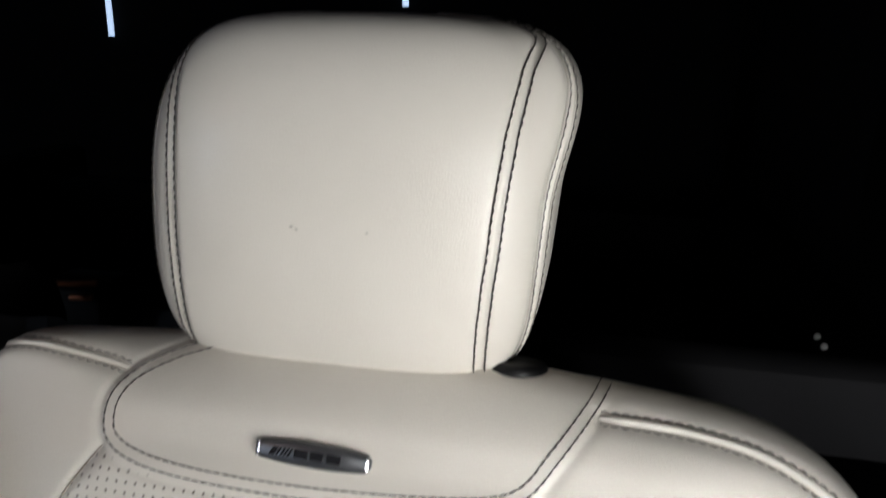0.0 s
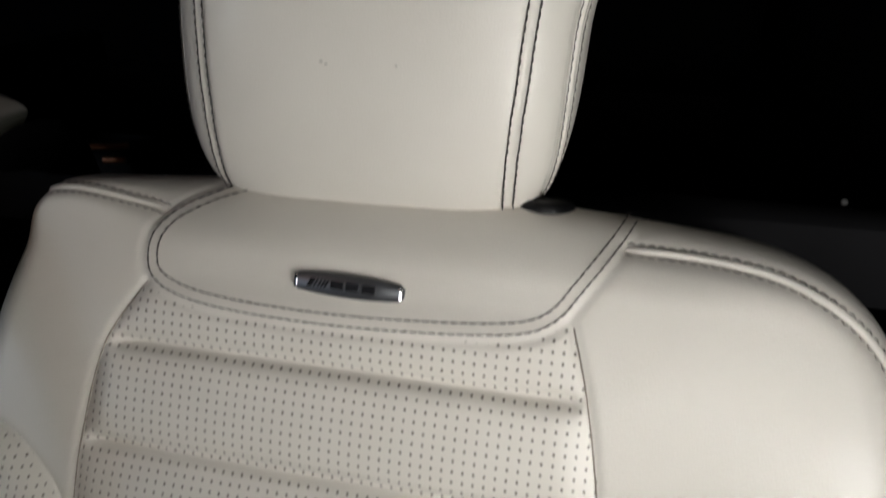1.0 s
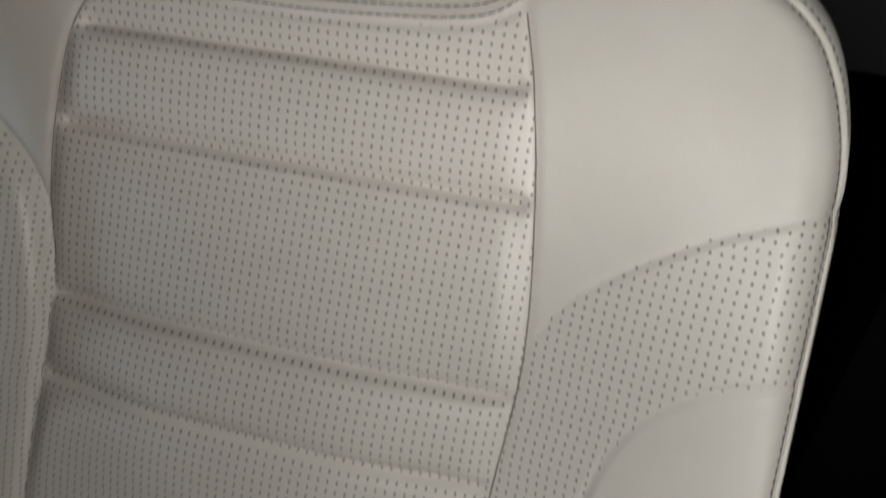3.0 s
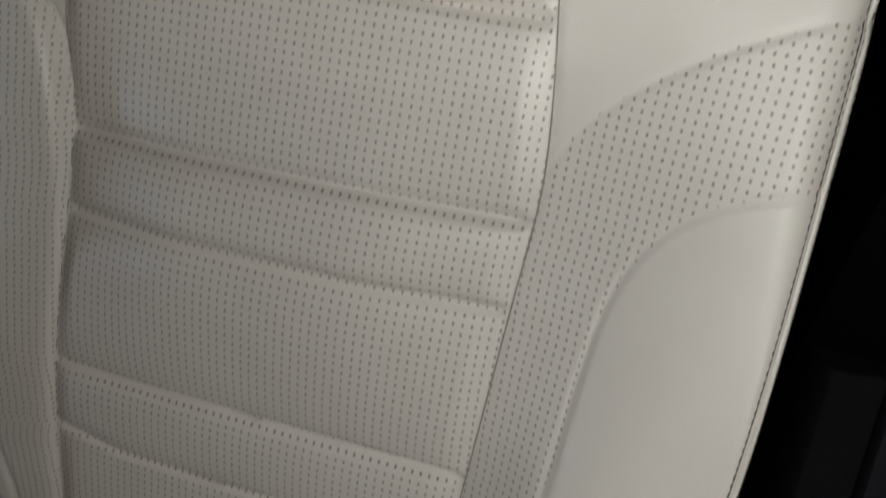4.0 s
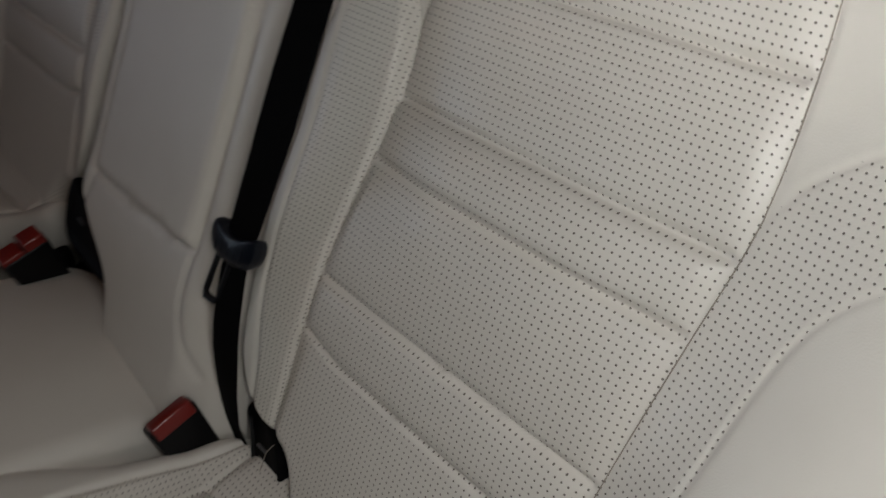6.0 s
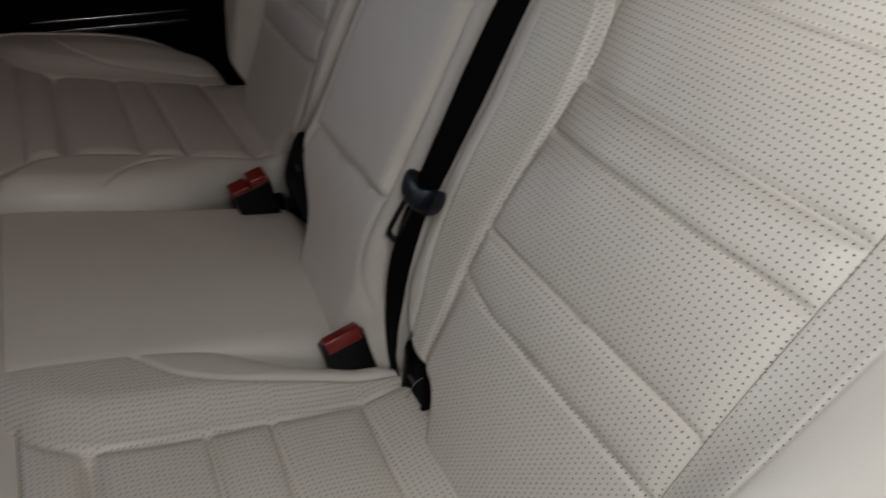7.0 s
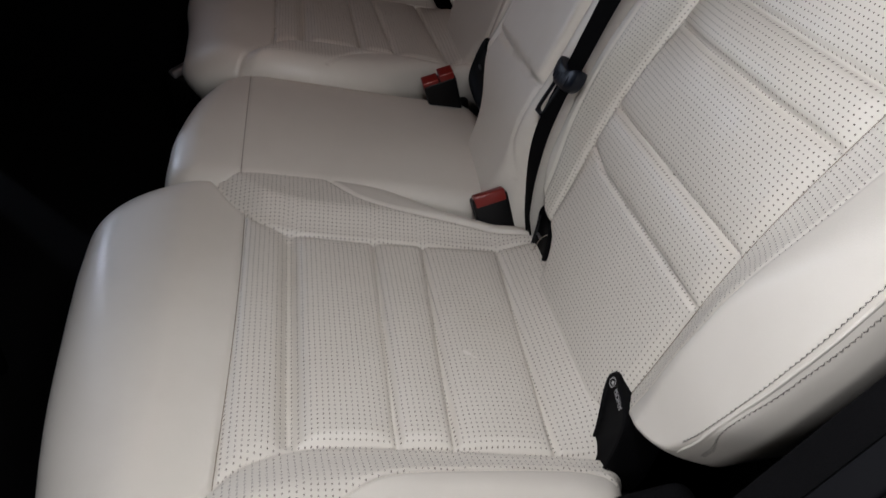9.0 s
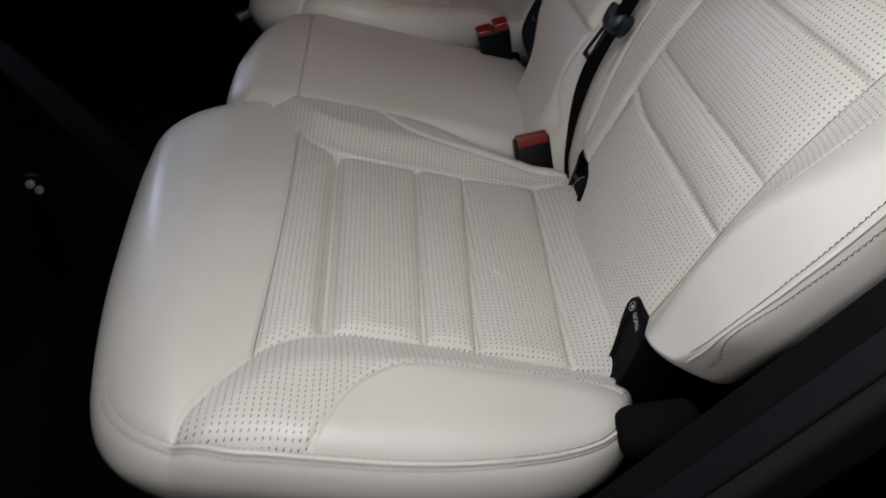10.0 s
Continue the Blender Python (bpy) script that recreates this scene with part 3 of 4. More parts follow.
FRONT_SEAM = catmull([(-0.218, 0.395), (-0.1, 0.394), (0.05, 0.396), (0.22, 0.402)])
LOW_SEAM = catmull([(0.243, 0.020), (0.267, 0.040), (0.294, 0.076), (0.316, 0.15), (0.330, 0.25), (0.334, 0.38), (0.332, 0.42), (0.326, 0.452), (0.313, 0.480), (0.295, 0.501), (0.274, 0.516), (0.255, 0.524)])
CUSH_LINES = (0.337, 0.229, 0.166, 0.058)


def cushion_relief(x, r):
    near, far = np.interp(r, NEAR_IN[::-1, 1], NEAR_IN[::-1, 0]), np.interp(r, FAR_IN[::-1, 1], FAR_IN[::-1, 0])
    panel = np.minimum(ease((x - far) / 0.016), ease((near - x) / 0.016)) * ease((0.40 - r) / 0.012)
    skew = r - 0.055 * x * ease((0.30 - r) / 0.16)
    roll, line = puffed(skew, (-0.10, *CUSH_LINES, 0.398), 0.0075, 0.0055, 0.0038)
    roll = roll - 0.006 * np.exp(-(((r - 0.337) / 0.009) ** 2))
    line = line - 0.0065 * np.exp(-(((r - 0.337) / 0.0036) ** 2)) + 0.006 * np.exp(-(((r - 0.337) / 0.013) ** 2))
    quilt = roll * panel - line * ((x > far) & (x < near) & (r < 0.40))
    bolster = 0.020 * ease((x - near + 0.002) / 0.06) + 0.022 * ease((far + 0.002 - x) / 0.06)
    bolster *= (1 - ease((r - 0.37) / 0.13)) * (1 - 0.6 * ease((0.07 - r) / 0.09) * (x > 0))
    front = 0.006 * np.exp(-(((r - 0.46) / 0.05) ** 2)) - 0.02 * ease((r - 0.46) / 0.12)
    back = -0.05 * ease((-0.035 - r) / 0.05)
    rear = 0.017 * ease((0.06 - r) / 0.065) * (1 - ease((x - 0.12) / 0.06))
    return quilt + bolster + front + back + rear - 0.002 * panel


def cushion_edge(r):
    return 0.034 + 0.016 * ease((r - 0.05) / 0.08) + 0.035 * ease((r - 0.42) / 0.08)


def seat_cushion(thing, mirror, cell, lift=0.0, wide=0.0):
    seams = [(NEAR_IN, 0.003, 0.0050), (NEAR_OUT, 0.0024, 0.0036), (FAR_IN, 0.003, 0.005), (FAR_OUT, 0.0026, 0.004), (FRONT_SEAM, 0.0024, 0.0042), (LOW_SEAM, 0.0045, 0.0024), (LOW_SEAM, 0.0022, -0.0020)]
    pad = Pad(np.add(SEAT_O, (0, lift * 0.9, lift)), (-1, 0, 0), SEAT_R, [(-x - wide * (x > 0.24) * (0.08 < r < 0.55), min(r, 0.45) + max(r - 0.45, 0) * (0.76 + 0.34 * ease((x + 0.2) / 0.45) if mirror else 1.0) + (0.032 * ease((x - 0.02) / 0.25) * ease((r - 0.34) / 0.16) if mirror else 0)) for x, r in CUSH_OUT], (-0.02, 0.26), lambda u, v: cushion_relief(-u, v) + (0.022 * ease((-u - 0.19) / 0.1) * np.exp(-(((v - 0.2) / 0.18) ** 2)) if mirror else 0), lambda u, v: cushion_edge(v), 0.055, -0.13, [(line * (-1, 1), w, g) for line, w, g in seams], mirror, (0.13, 1.4))
    flip = lambda line: np.asarray(line) * (-1, 1)  # noqa: E731
    panel = np.r_[FRONT_SEAM, NEAR_IN[NEAR_IN[:, 1] < 0.40], FAR_IN[FAR_IN[:, 1] < 0.394][::-1]]
    strip_n = np.r_[NEAR_IN, [(0.245, -0.08)], NEAR_OUT[::-1], [(0.5, 0.347), (0.5, 0.46)]]
    strip_f = np.r_[FAR_IN, [(-0.24, -0.08)], FAR_OUT[::-1], [(-0.5, 0.347), (-0.5, 0.46)]]
    shell = pad.build(cell, [("cushion_panel", flip(panel), punched, 1, "perforated cream leather panel with crosswise quilting"), ("side_insert", flip(strip_n), punched, 0.95, "perforated cream leather insert"), ("inner_insert", flip(strip_f), punched, 1, "perforated cream leather insert")],
              [("front_roll", lambda u, v: v > 0.40, leather, ""), ("side_bolster", lambda u, v: u <= 0, leather, ""), ("inner_bolster", lambda u, v: u > 0, leather, "")], thing, "cushion", flip(np.r_[LOW_SEAM - (0.0035, 0.0), [(0.215, 0.65), (-0.287, 0.65), (-0.287, -0.3), (0.2, -0.3), (0.2, -0.01)]]))
    pad.stitch("insert_stitching", flip(NEAR_OUT[(NEAR_OUT[:, 0] < 0.32) & (NEAR_OUT[:, 1] > 0.02)]), -0.0038, thread_cream, shell)
    pad.seam_line(flip(FRONT_SEAM), shell)
    pad.bead("piping", flip(LOW_SEAM[LOW_SEAM[:, 1] < 0.46]), 0.0014, shell)
    for side in (0.003, -0.003):
        pad.stitch("edge_stitching", flip(LOW_SEAM[LOW_SEAM[:, 1] >= 0.15]), side, thread_pale, shell)
        pad.stitch("edge_stitching", flip(LOW_SEAM[LOW_SEAM[:, 1] < 0.16]), side, thread_grey, shell)
    return pad


def rear_seat(label, mirror, cell, badge, lift):
    x = 0.02 if mirror is None else 2 * mirror - 0.02
    thing = tagged(empty("rear_seat", (x, -0.2, 0.1)), label, "car seat", "rear bench seats")
    back_pad = seat_back(thing, FAR_BACK if mirror else None, cell, badge, lift)
    cushion_pad = seat_cushion(thing, mirror, cell * 1.08, lift, 0.04 if mirror else 0.0)
    for px, r, size in ((0.043, 0.138, 0.0042), (0.049, 0.131, 0.0024)) if badge else ():
        at = seat_point(px, r, float(cushion_pad.depth(np.array([-px]), np.array([r]))[0]) + 0.0001)
        part("wear_mark", disc_bm(size, 0.0007, Matrix.Translation(at) @ pose(0, 0, 0, -10.25, 0, 40) @ Matrix.Diagonal((1.5, 0.7, 1, 1)), 0.0, 14), pale_wear, thing, "small pale rubbed mark")
    part("seat_base", box_bm((0.52, 0.44, 0.27 + lift), pose(x, -0.20, 0.235 + lift / 2), 0.02), black_plastic, thing, "black seat base")
    return back_pad


FAR_MIDDLE, FAR_BACK = -0.470, -0.421
near_pad = rear_seat("cream leather rear seat, perforated quilted panels, metal badge on the back", None, 0.0021, True, 0.0)
rear_seat("cream leather rear seat beside the closed far door, dimly lit", FAR_MIDDLE, 0.0028, False, 0.035)

# middle seat: cushion
mid_seat = tagged(empty("rear_seat", (MIDDLE, -0.2, 0.1)), "plain cream leather middle seat with raised cushion and folded armrest", "car seat", "rear bench seats")
part("seat_base", box_bm((0.3, 0.42, 0.27), pose(MIDDLE, -0.20, 0.235), 0.02), black_plastic, mid_seat, "black seat base")
MID_SEAM = catmull([(0.2, 0.405), (-0.2, 0.405)])
mid_c = Pad(seat_point(MIDDLE, 0, 0), (-1, 0, 0), SEAT_R, [(-0.185, 0.2), (-0.17, -0.03), (0, -0.05), (0.17, -0.03), (0.185, 0.2), (0.188, 0.38), (0.165, 0.45), (0.09, 0.485), (0, 0.502), (-0.08, 0.508), (-0.17, 0.497), (-0.19, 0.42)], (0, 0.24),
            lambda u, v: 0.036 - 0.012 * (u / 0.16) ** 2 - 0.05 * ease((0.03 - v) / 0.1) - 0.012 * ease((v - 0.38) / 0.12), lambda u, v: 0.035 + 0.02 * ease((v - 0.4) / 0.1), 0.05, -0.13, [(MID_SEAM, 0.0024, 0.0018)])
mid_c_shell = mid_c.build(0.0026, [("front_panel", np.array([(-0.3, 0.405), (0.3, 0.405), (0.3, 0.7), (-0.3, 0.7)]), leather, 1, "")], [("top_panel", lambda u, v: v > -1, leather, "")], mid_seat, "cushion")

mid_c.seam_line(MID_SEAM[(np.abs(MID_SEAM[:, 0]) < 0.172)], mid_c_shell, 0.0014)

# middle seat: back with the folded armrest
ARM = catmull([(0.115, 0.72), (0.116, 0.45), (0.118, 0.235), (0.106, 0.208), (0.0, 0.203), (-0.11, 0.203), (-0.12, 0.235), (-0.12, 0.45), (-0.12, 0.72)])
CURVE = catmull([(0.118, 0.20), (0.122, 0.165), (0.135, 0.12), (0.165, 0.085)])
CURVE_L = CURVE * (-1, 1)
mid_b = Pad(back_point(-0.415, 0, 0), BACK_U, BACK_V, [(-0.2, 0.3), (-0.19, 0.215), (-0.162, 0.168), (-0.112, 0.128), (-0.058, 0.085), (-0.03, 0.02), (0.03, -0.045), (0.10, -0.05), (0.19, -0.02), (0.2, 0.3), (0.197, 0.49), (0.18, 0.54), (0.1, 0.555), (-0.1, 0.555), (-0.18, 0.54), (-0.197, 0.49)], (0, 0.32),
            lambda u, v: 0.045 + 0.008 * (1 - ease((np.abs(u) - 0.10) / 0.025)) * ease((v - 0.20) / 0.02) - 0.03 * ease((np.abs(u) - 0.13) / 0.07) - 0.02 * ease((0.03 - v) / 0.1) + 0.006 * np.exp(-(((v - 0.15) / 0.05) ** 2)),
            lambda u, v: 0.03 + 0 * u, 0.05, -0.15, [(ARM, 0.004, 0.007), (CURVE, 0.004, 0.004), (CURVE_L, 0.004, 0.004)])
mid_b.build(0.004, [("armrest_panel", ARM, leather, 1, "smooth cream leather armrest front")], [("lower_panel", lambda u, v: v < 0.2, leather, ""), ("surround", lambda u, v: v > -1, leather, "")], mid_seat, "backrest")

# ---- head restraint ----


def head_restraint(name, label, centre, half_h=0.1099, fine=1.0):
    thing = tagged(empty(name, centre), label, "head restraint", "rear head restraints")
    nu, nv = int(240 * fine), int(130 * fine)
    th = np.linspace(0, 2 * math.pi, nu, endpoint=False)
    ph = np.linspace(-math.pi / 2 + 0.02, math.pi / 2 - 0.02, nv)
    power = lambda w, n: np.sign(w) * np.abs(w) ** (2 / n)  # noqa: E731
    zc = centre[2]

    def surface(t, p):
        """t: 0 at the front's middle, going to +x; p: latitude."""
        lat, z = np.abs(np.cos(p)) ** (2 / 6.18), power(np.sin(p), 3.37)
        ear = 0.0904 * ease((z - 0.1) / 0.7) * ease((np.sin(t) - 0.75) / 0.2) - 0.0225 * ease((z - 0.2) / 0.7) * ease((-np.sin(t) - 0.5) / 0.4)
        x = (0.1184 + 0.0007 * z) * power(np.sin(t), 4.12) * lat * (1 + ear)
        y = -0.0646 * power(np.cos(t), 4.27) * lat
        y = y - 0.0053 * (1 - (x / 0.12) ** 2) * (y < 0) * lat + 0.012 * z * z
        return np.stack([centre[0] + x + 0.0075 * z - 0.001, centre[1] + y, zc + half_h * z - 0.006 * (x / 0.12) ** 2 * z + 0.0071 * ease((-z - 0.25) / 0.75) * (1 - (x / 0.13) ** 2)], -1)

    tt, pp = np.meshgrid(th, ph)
    verts = surface(tt, pp)
    ids = np.arange(nu * nv).reshape(nv, nu)
    quads = np.stack([ids[:-1], np.roll(ids, -1, 1)[:-1], np.roll(ids, -1, 1)[1:], ids[1:]], -1).reshape(-1, 4)
    flat = verts.reshape(-1, 3)

    def vertex_normals(points):
        q = points[quads]
        f = np.cross(q[:, 2] - q[:, 0], q[:, 3] - q[:, 1])
        out = np.zeros_like(points)
        for j in range(4):
            np.add.at(out, quads[:, j], f)
        return out / (np.linalg.norm(out, axis=1, keepdims=True) + 1e-12)

    normals = vertex_normals(flat)

    def seam_turn(at, p):
        """The seams swing outwards towards the top and the bottom, so that they climb straight."""
        if abs(at) == HR_FRONT:
            bend = np.interp(p, (-1.45, -1.1, -0.9, -0.7, -0.5, -0.3, -0.1, 0.1, 0.3, 0.5, 0.7, 0.9, 1.1, 1.45), (1.25, 1.02, 0.84, 0.72, 0.65, 0.61, 0.60, 0.63, 0.67, 0.75, 0.87, 1.01, 1.2, 1.4))
        else:
            bend = np.interp(p, (-1.45, -0.9, -0.5, -0.1, 0.1, 0.4, 0.7, 1.0, 1.45), (1.52, 1.42, 1.29, 1.21, 1.19, 1.21, 1.29, 1.42, 1.55))
        return bend if at > 0 else -bend

    seams = []
    for side in (1, -1):
        seams += [(side * HR_FRONT, 0.003, 0.0016), (side * HR_REAR, 0.006, 0.0032), (side * HR_REAR, 0.0022, -0.0046)]
    push = np.zeros(len(flat))
    where = (tt.ravel() + math.pi) % (2 * math.pi) - math.pi
    for at, width, deep in seams:
        line = surface(seam_turn(at, ph) % (2 * math.pi), ph)
        gap = np.linalg.norm(verts - line[:, None], axis=-1).ravel()
        push -= deep * np.exp(-((gap / width) ** 2))
    moved = flat + normals * push[:, None]
    normals = vertex_normals(moved)
    ft = (np.angle(np.exp(1j * where[quads]).mean(1)))
    uv = np.stack([where, pp.ravel()], 1)
    swing, rear = (seam_turn(at, pp.ravel()[quads].mean(1)) for at in (HR_FRONT, HR_REAR))
    groups = (("front_panel", np.abs(ft) <= swing), ("side_gusset", (ft > swing) & (ft <= rear)), ("side_gusset", (ft < -swing) & (ft >= -rear)), ("rear_panel", np.abs(ft) > rear))
    for part_name, pick in groups:
        mesh_part(part_name, region_mesh(part_name, moved, normals, quads[pick], uv), leather, thing)
    for at, offsets, mat in ((HR_FRONT, (0.0032, -0.0032), thread_dark), (HR_REAR, (0.0042, -0.0042), thread_grey)):
        for side in (1, -1):
            for off in offsets:
                ps = np.linspace(-1.45, 1.45, 900)
                line = surface(seam_turn(side * at, ps), ps)
                ahead = surface(seam_turn(side * at, ps) + 0.002, ps) - line
                ahead /= np.linalg.norm(ahead, axis=1, keepdims=True) + 1e-12
                row = line + ahead * off
                run = np.r_[0, np.cumsum(np.linalg.norm(np.diff(row, axis=0), axis=1))]
                starts = np.arange(0, run[-1] - 0.0048, 0.0054)
                out = np.array([centre[0], centre[1], zc])
                ends = []
                for share in (0.0, 0.5, 1.0):
                    q = np.stack([np.interp(starts + share * 0.0050, run, row[:, k]) for k in range(3)], -1)
                    away = q - out
                    away /= np.linalg.norm(away, axis=1, keepdims=True)
                    ends.append(q + away * (0.0002 + (0.0, 0.0005, 0.0)[int(share * 2)]))
                thread("seam_stitching", ends, 0.0006, mat, thing, np.array([0, -1, 0]) if at == HR_FRONT else np.array([side, 0, 0]))
    for side in (-1, 1):
        x = centre[0] + side * 0.07
        part("post", tube_bm([(x, centre[1] + 0.012, zc - half_h * 0.75), (x, centre[1] + 0.02, zc - half_h - 0.06)], 0.006, 16), chrome, thing, "chrome support post")
    return thing


HR_FRONT, HR_REAR = 0.76, 1.36
near_head = head_restraint("head_restraint", "cream leather head restraint with dark double stitching", (0.0211, 0.344, 1.1192))
head_restraint("head_restraint", "cream leather head restraint on the far seat, in shade", (2 * FAR_BACK - 0.018, 0.348, 1.155), fine=0.6)
head_restraint("head_restraint", "low cream leather head restraint on the middle seat, in shade", (-0.432, 0.36, 1.024), 0.034, 0.6)


def post_collar(name, at):
    bm = disc_bm(0.0185, 0.010, Matrix.Translation(at) @ pose(0, 0, 0, -14, 0, 0), 0.004)
    ob = part(name, bm, black_plastic, None)
    tagged(ob, "black plastic head restraint guide on the seat back", "seat fitting", "head restraint guides")
    part("release_button", box_bm((0.014, 0.016, 0.008), Matrix.Translation(at + Vector((0.010, 0, 0))) @ pose(0, 0, 0, -14, 0, 0), 0.002), black_plastic, ob)
    return ob


for x, d in ((0.122, -0.054), (-0.062, -0.06)):
    post_collar("post_guide", back_point(x, 0.712, d))

# ---- belt, buckles, fittings ----


def ribbon(points, widths, turns, thick=0.0012):
    """A strip of webbing; turns: degrees by which it is twisted about its own line."""
    bm = bmesh.new()
    line = catmull(points, step=0.008)
    share = np.linspace(0, 1, len(line))
    w = np.interp(share, np.linspace(0, 1, len(widths)), widths)
    turn = np.radians(np.interp(share, np.linspace(0, 1, len(turns)), turns))
    rings = []
    for k, p in enumerate(line):
        t = Vector(line[min(k + 1, len(line) - 1)] - line[max(k - 1, 0)]).normalized()
        side = t.cross(Vector((0, -0.9163, 0.4006))).normalized()
        out = side.cross(t)
        a = side * math.cos(turn[k]) + out * math.sin(turn[k])
        b = t.cross(a)
        rings.append([bm.verts.new(Vector(p) + a * x * w[k] / 2 + b * y * thick) for x, y in ((-1, 0), (-0.5, 1), (0.5, 1), (1, 0), (0.5, -1), (-0.5, -1))])
    for r, s in zip(rings, rings[1:]):
        for j in range(6):
            bm.faces.new((r[j], r[(j + 1) % 6], s[(j + 1) % 6], s[j]))
    bm.faces.new(rings[0]), bm.faces.new(rings[-1])
    return bm


TONGUE = back_point(-0.216, 0.255, 0.056)
belt = tagged(empty("seat_belt", tuple(back_point(-0.186, 0.1, 0.02))), "black webbing seat belt with plastic tongue across the seat back gap", "seat belt")
part("upper_webbing", ribbon([back_point(-0.30, 0.726, -0.20), back_point(-0.285, 0.73, -0.12), back_point(-0.255, 0.70, -0.01), back_point(-0.217, 0.60, 0.05), back_point(-0.190, 0.47, 0.075), back_point(-0.186, 0.38, 0.078), back_point(-0.201, 0.312, 0.067), TONGUE], [0.047] * 5 + [0.040], [0, 0, 6]), webbing, belt)
part("lower_webbing", ribbon([TONGUE, back_point(-0.206, 0.222, 0.060), back_point(-0.195, 0.18, 0.060), back_point(-0.193, 0.135, 0.048), back_point(-0.202, 0.09, 0.026), back_point(-0.212, 0.05, 0.002), back_point(-0.212, 0.0, -0.03)], [0.036, 0.040, 0.042, 0.042], [4, 4, 4, 2, 0]), webbing, belt)
tongue_m = Matrix.Translation(TONGUE) @ Matrix((Vector(BACK_U), Vector(BACK_V), Vector(np.cross(BACK_U, BACK_V)))).transposed().to_4x4() @ pose(0, 0, 0.002, 0, 0, 4)


def lobed_plate(outline, rounds, m):
    """A moulded plate with rounded edges on a smooth closed outline; rounds: (shrink, height) of its rings."""
    line = catmull(outline, True, 0.0025)[:-1]
    mid = line.mean(0)
    bm = bmesh.new()
    rings = [[bm.verts.new((mid[0] + (x - mid[0]) * k, mid[1] + (y - mid[1]) * k, z)) for x, y in line] for k, z in rounds]
    for r, q in zip(rings, rings[1:]):
        for j in range(len(r)):
            bm.faces.new((r[j], r[(j + 1) % len(r)], q[(j + 1) % len(r)], q[j]))
    bm.faces.new(rings[0]), bm.faces.new(rings[-1])
    bm.transform(m)
    return bm


TONGUE_LINE = [(-0.0365, 0.008), (-0.031, 0.0165), (-0.019, 0.012), (0.0, 0.0075), (0.019, 0.012), (0.031, 0.0165), (0.0365, 0.008), (0.033, -0.007), (0.019, -0.0165), (0.0, -0.018), (-0.019, -0.0165), (-0.033, -0.007)]
tongue = part("tongue", lobed_plate(TONGUE_LINE, ((0.8, -0.009), (0.95, -0.007), (1.0, -0.002), (1.0, 0.002), (0.95, 0.0065), (0.8, 0.009), (0.5, 0.0098)), tongue_m), navy_plastic, belt, "dark blue-black plastic belt tongue")
bm = tube_bm([tongue_m @ Vector(p) for p in ((-0.020, -0.008, 0.002), (-0.025, -0.054, 0.004), (-0.022, -0.060, 0.004), (-0.007, -0.060, 0.004), (-0.004, -0.054, 0.004), (0.0, -0.008, 0.002))], 0.0042, 8, 0.45)
part("latch_loop", bm, black_plastic, tongue, "slotted metal latch with black coating")
for k in range(5):
    part("grip_rib", box_bm((0.0022, 0.014, 0.0022), tongue_m @ pose(-0.020 + 0.010 * k, -0.004, 0.0092), 0.0008, 2), navy_plastic, tongue)


def buckle(name, label, m, two=False):
    thing = tagged(empty(name, tuple(m.translation)), label, "belt buckle", "belt buckles")
    taper = lambda p: Vector((p.x * (1 - 0.12 * (p.z < 0)), p.y * (1 - 0.1 * (p.z < 0)), p.z))  # noqa: E731
    part("housing", box_bm((0.027, 0.054, 0.085), m @ pose(0, 0, -0.045), 0.004, 3, taper), black_plastic, thing)
    if two:
        part("release_button", box_bm((0.024, 0.026, 0.010), m @ pose(0, -0.014, -0.003), 0.002), red_plastic, thing, "red release button")
        part("release_button", box_bm((0.024, 0.024, 0.016), m @ pose(0, 0.013, 0.000), 0.002), red_plastic, thing, "red release button")
    else:
        part("release_button", box_bm((0.020, 0.047, 0.018), m @ pose(0.0045, 0, -0.006), 0.003), red_plastic, thing, "red release button")
    part("stalk", box_bm((0.008, 0.03, 0.06), m @ pose(0, 0.008, -0.085), 0.002), black_plastic, thing)
    return thing


buckle("belt_buckle", "black belt buckle with red release button between cushions", pose(-0.251, -0.050, 0.465, 15, -20, 0))
buckle("belt_buckle", "black belt buckle with stepped red button beside the far cushion", pose(-0.592, -0.069, 0.499, 17, 6, 4) @ Matrix.Scale(1.12, 4), True)


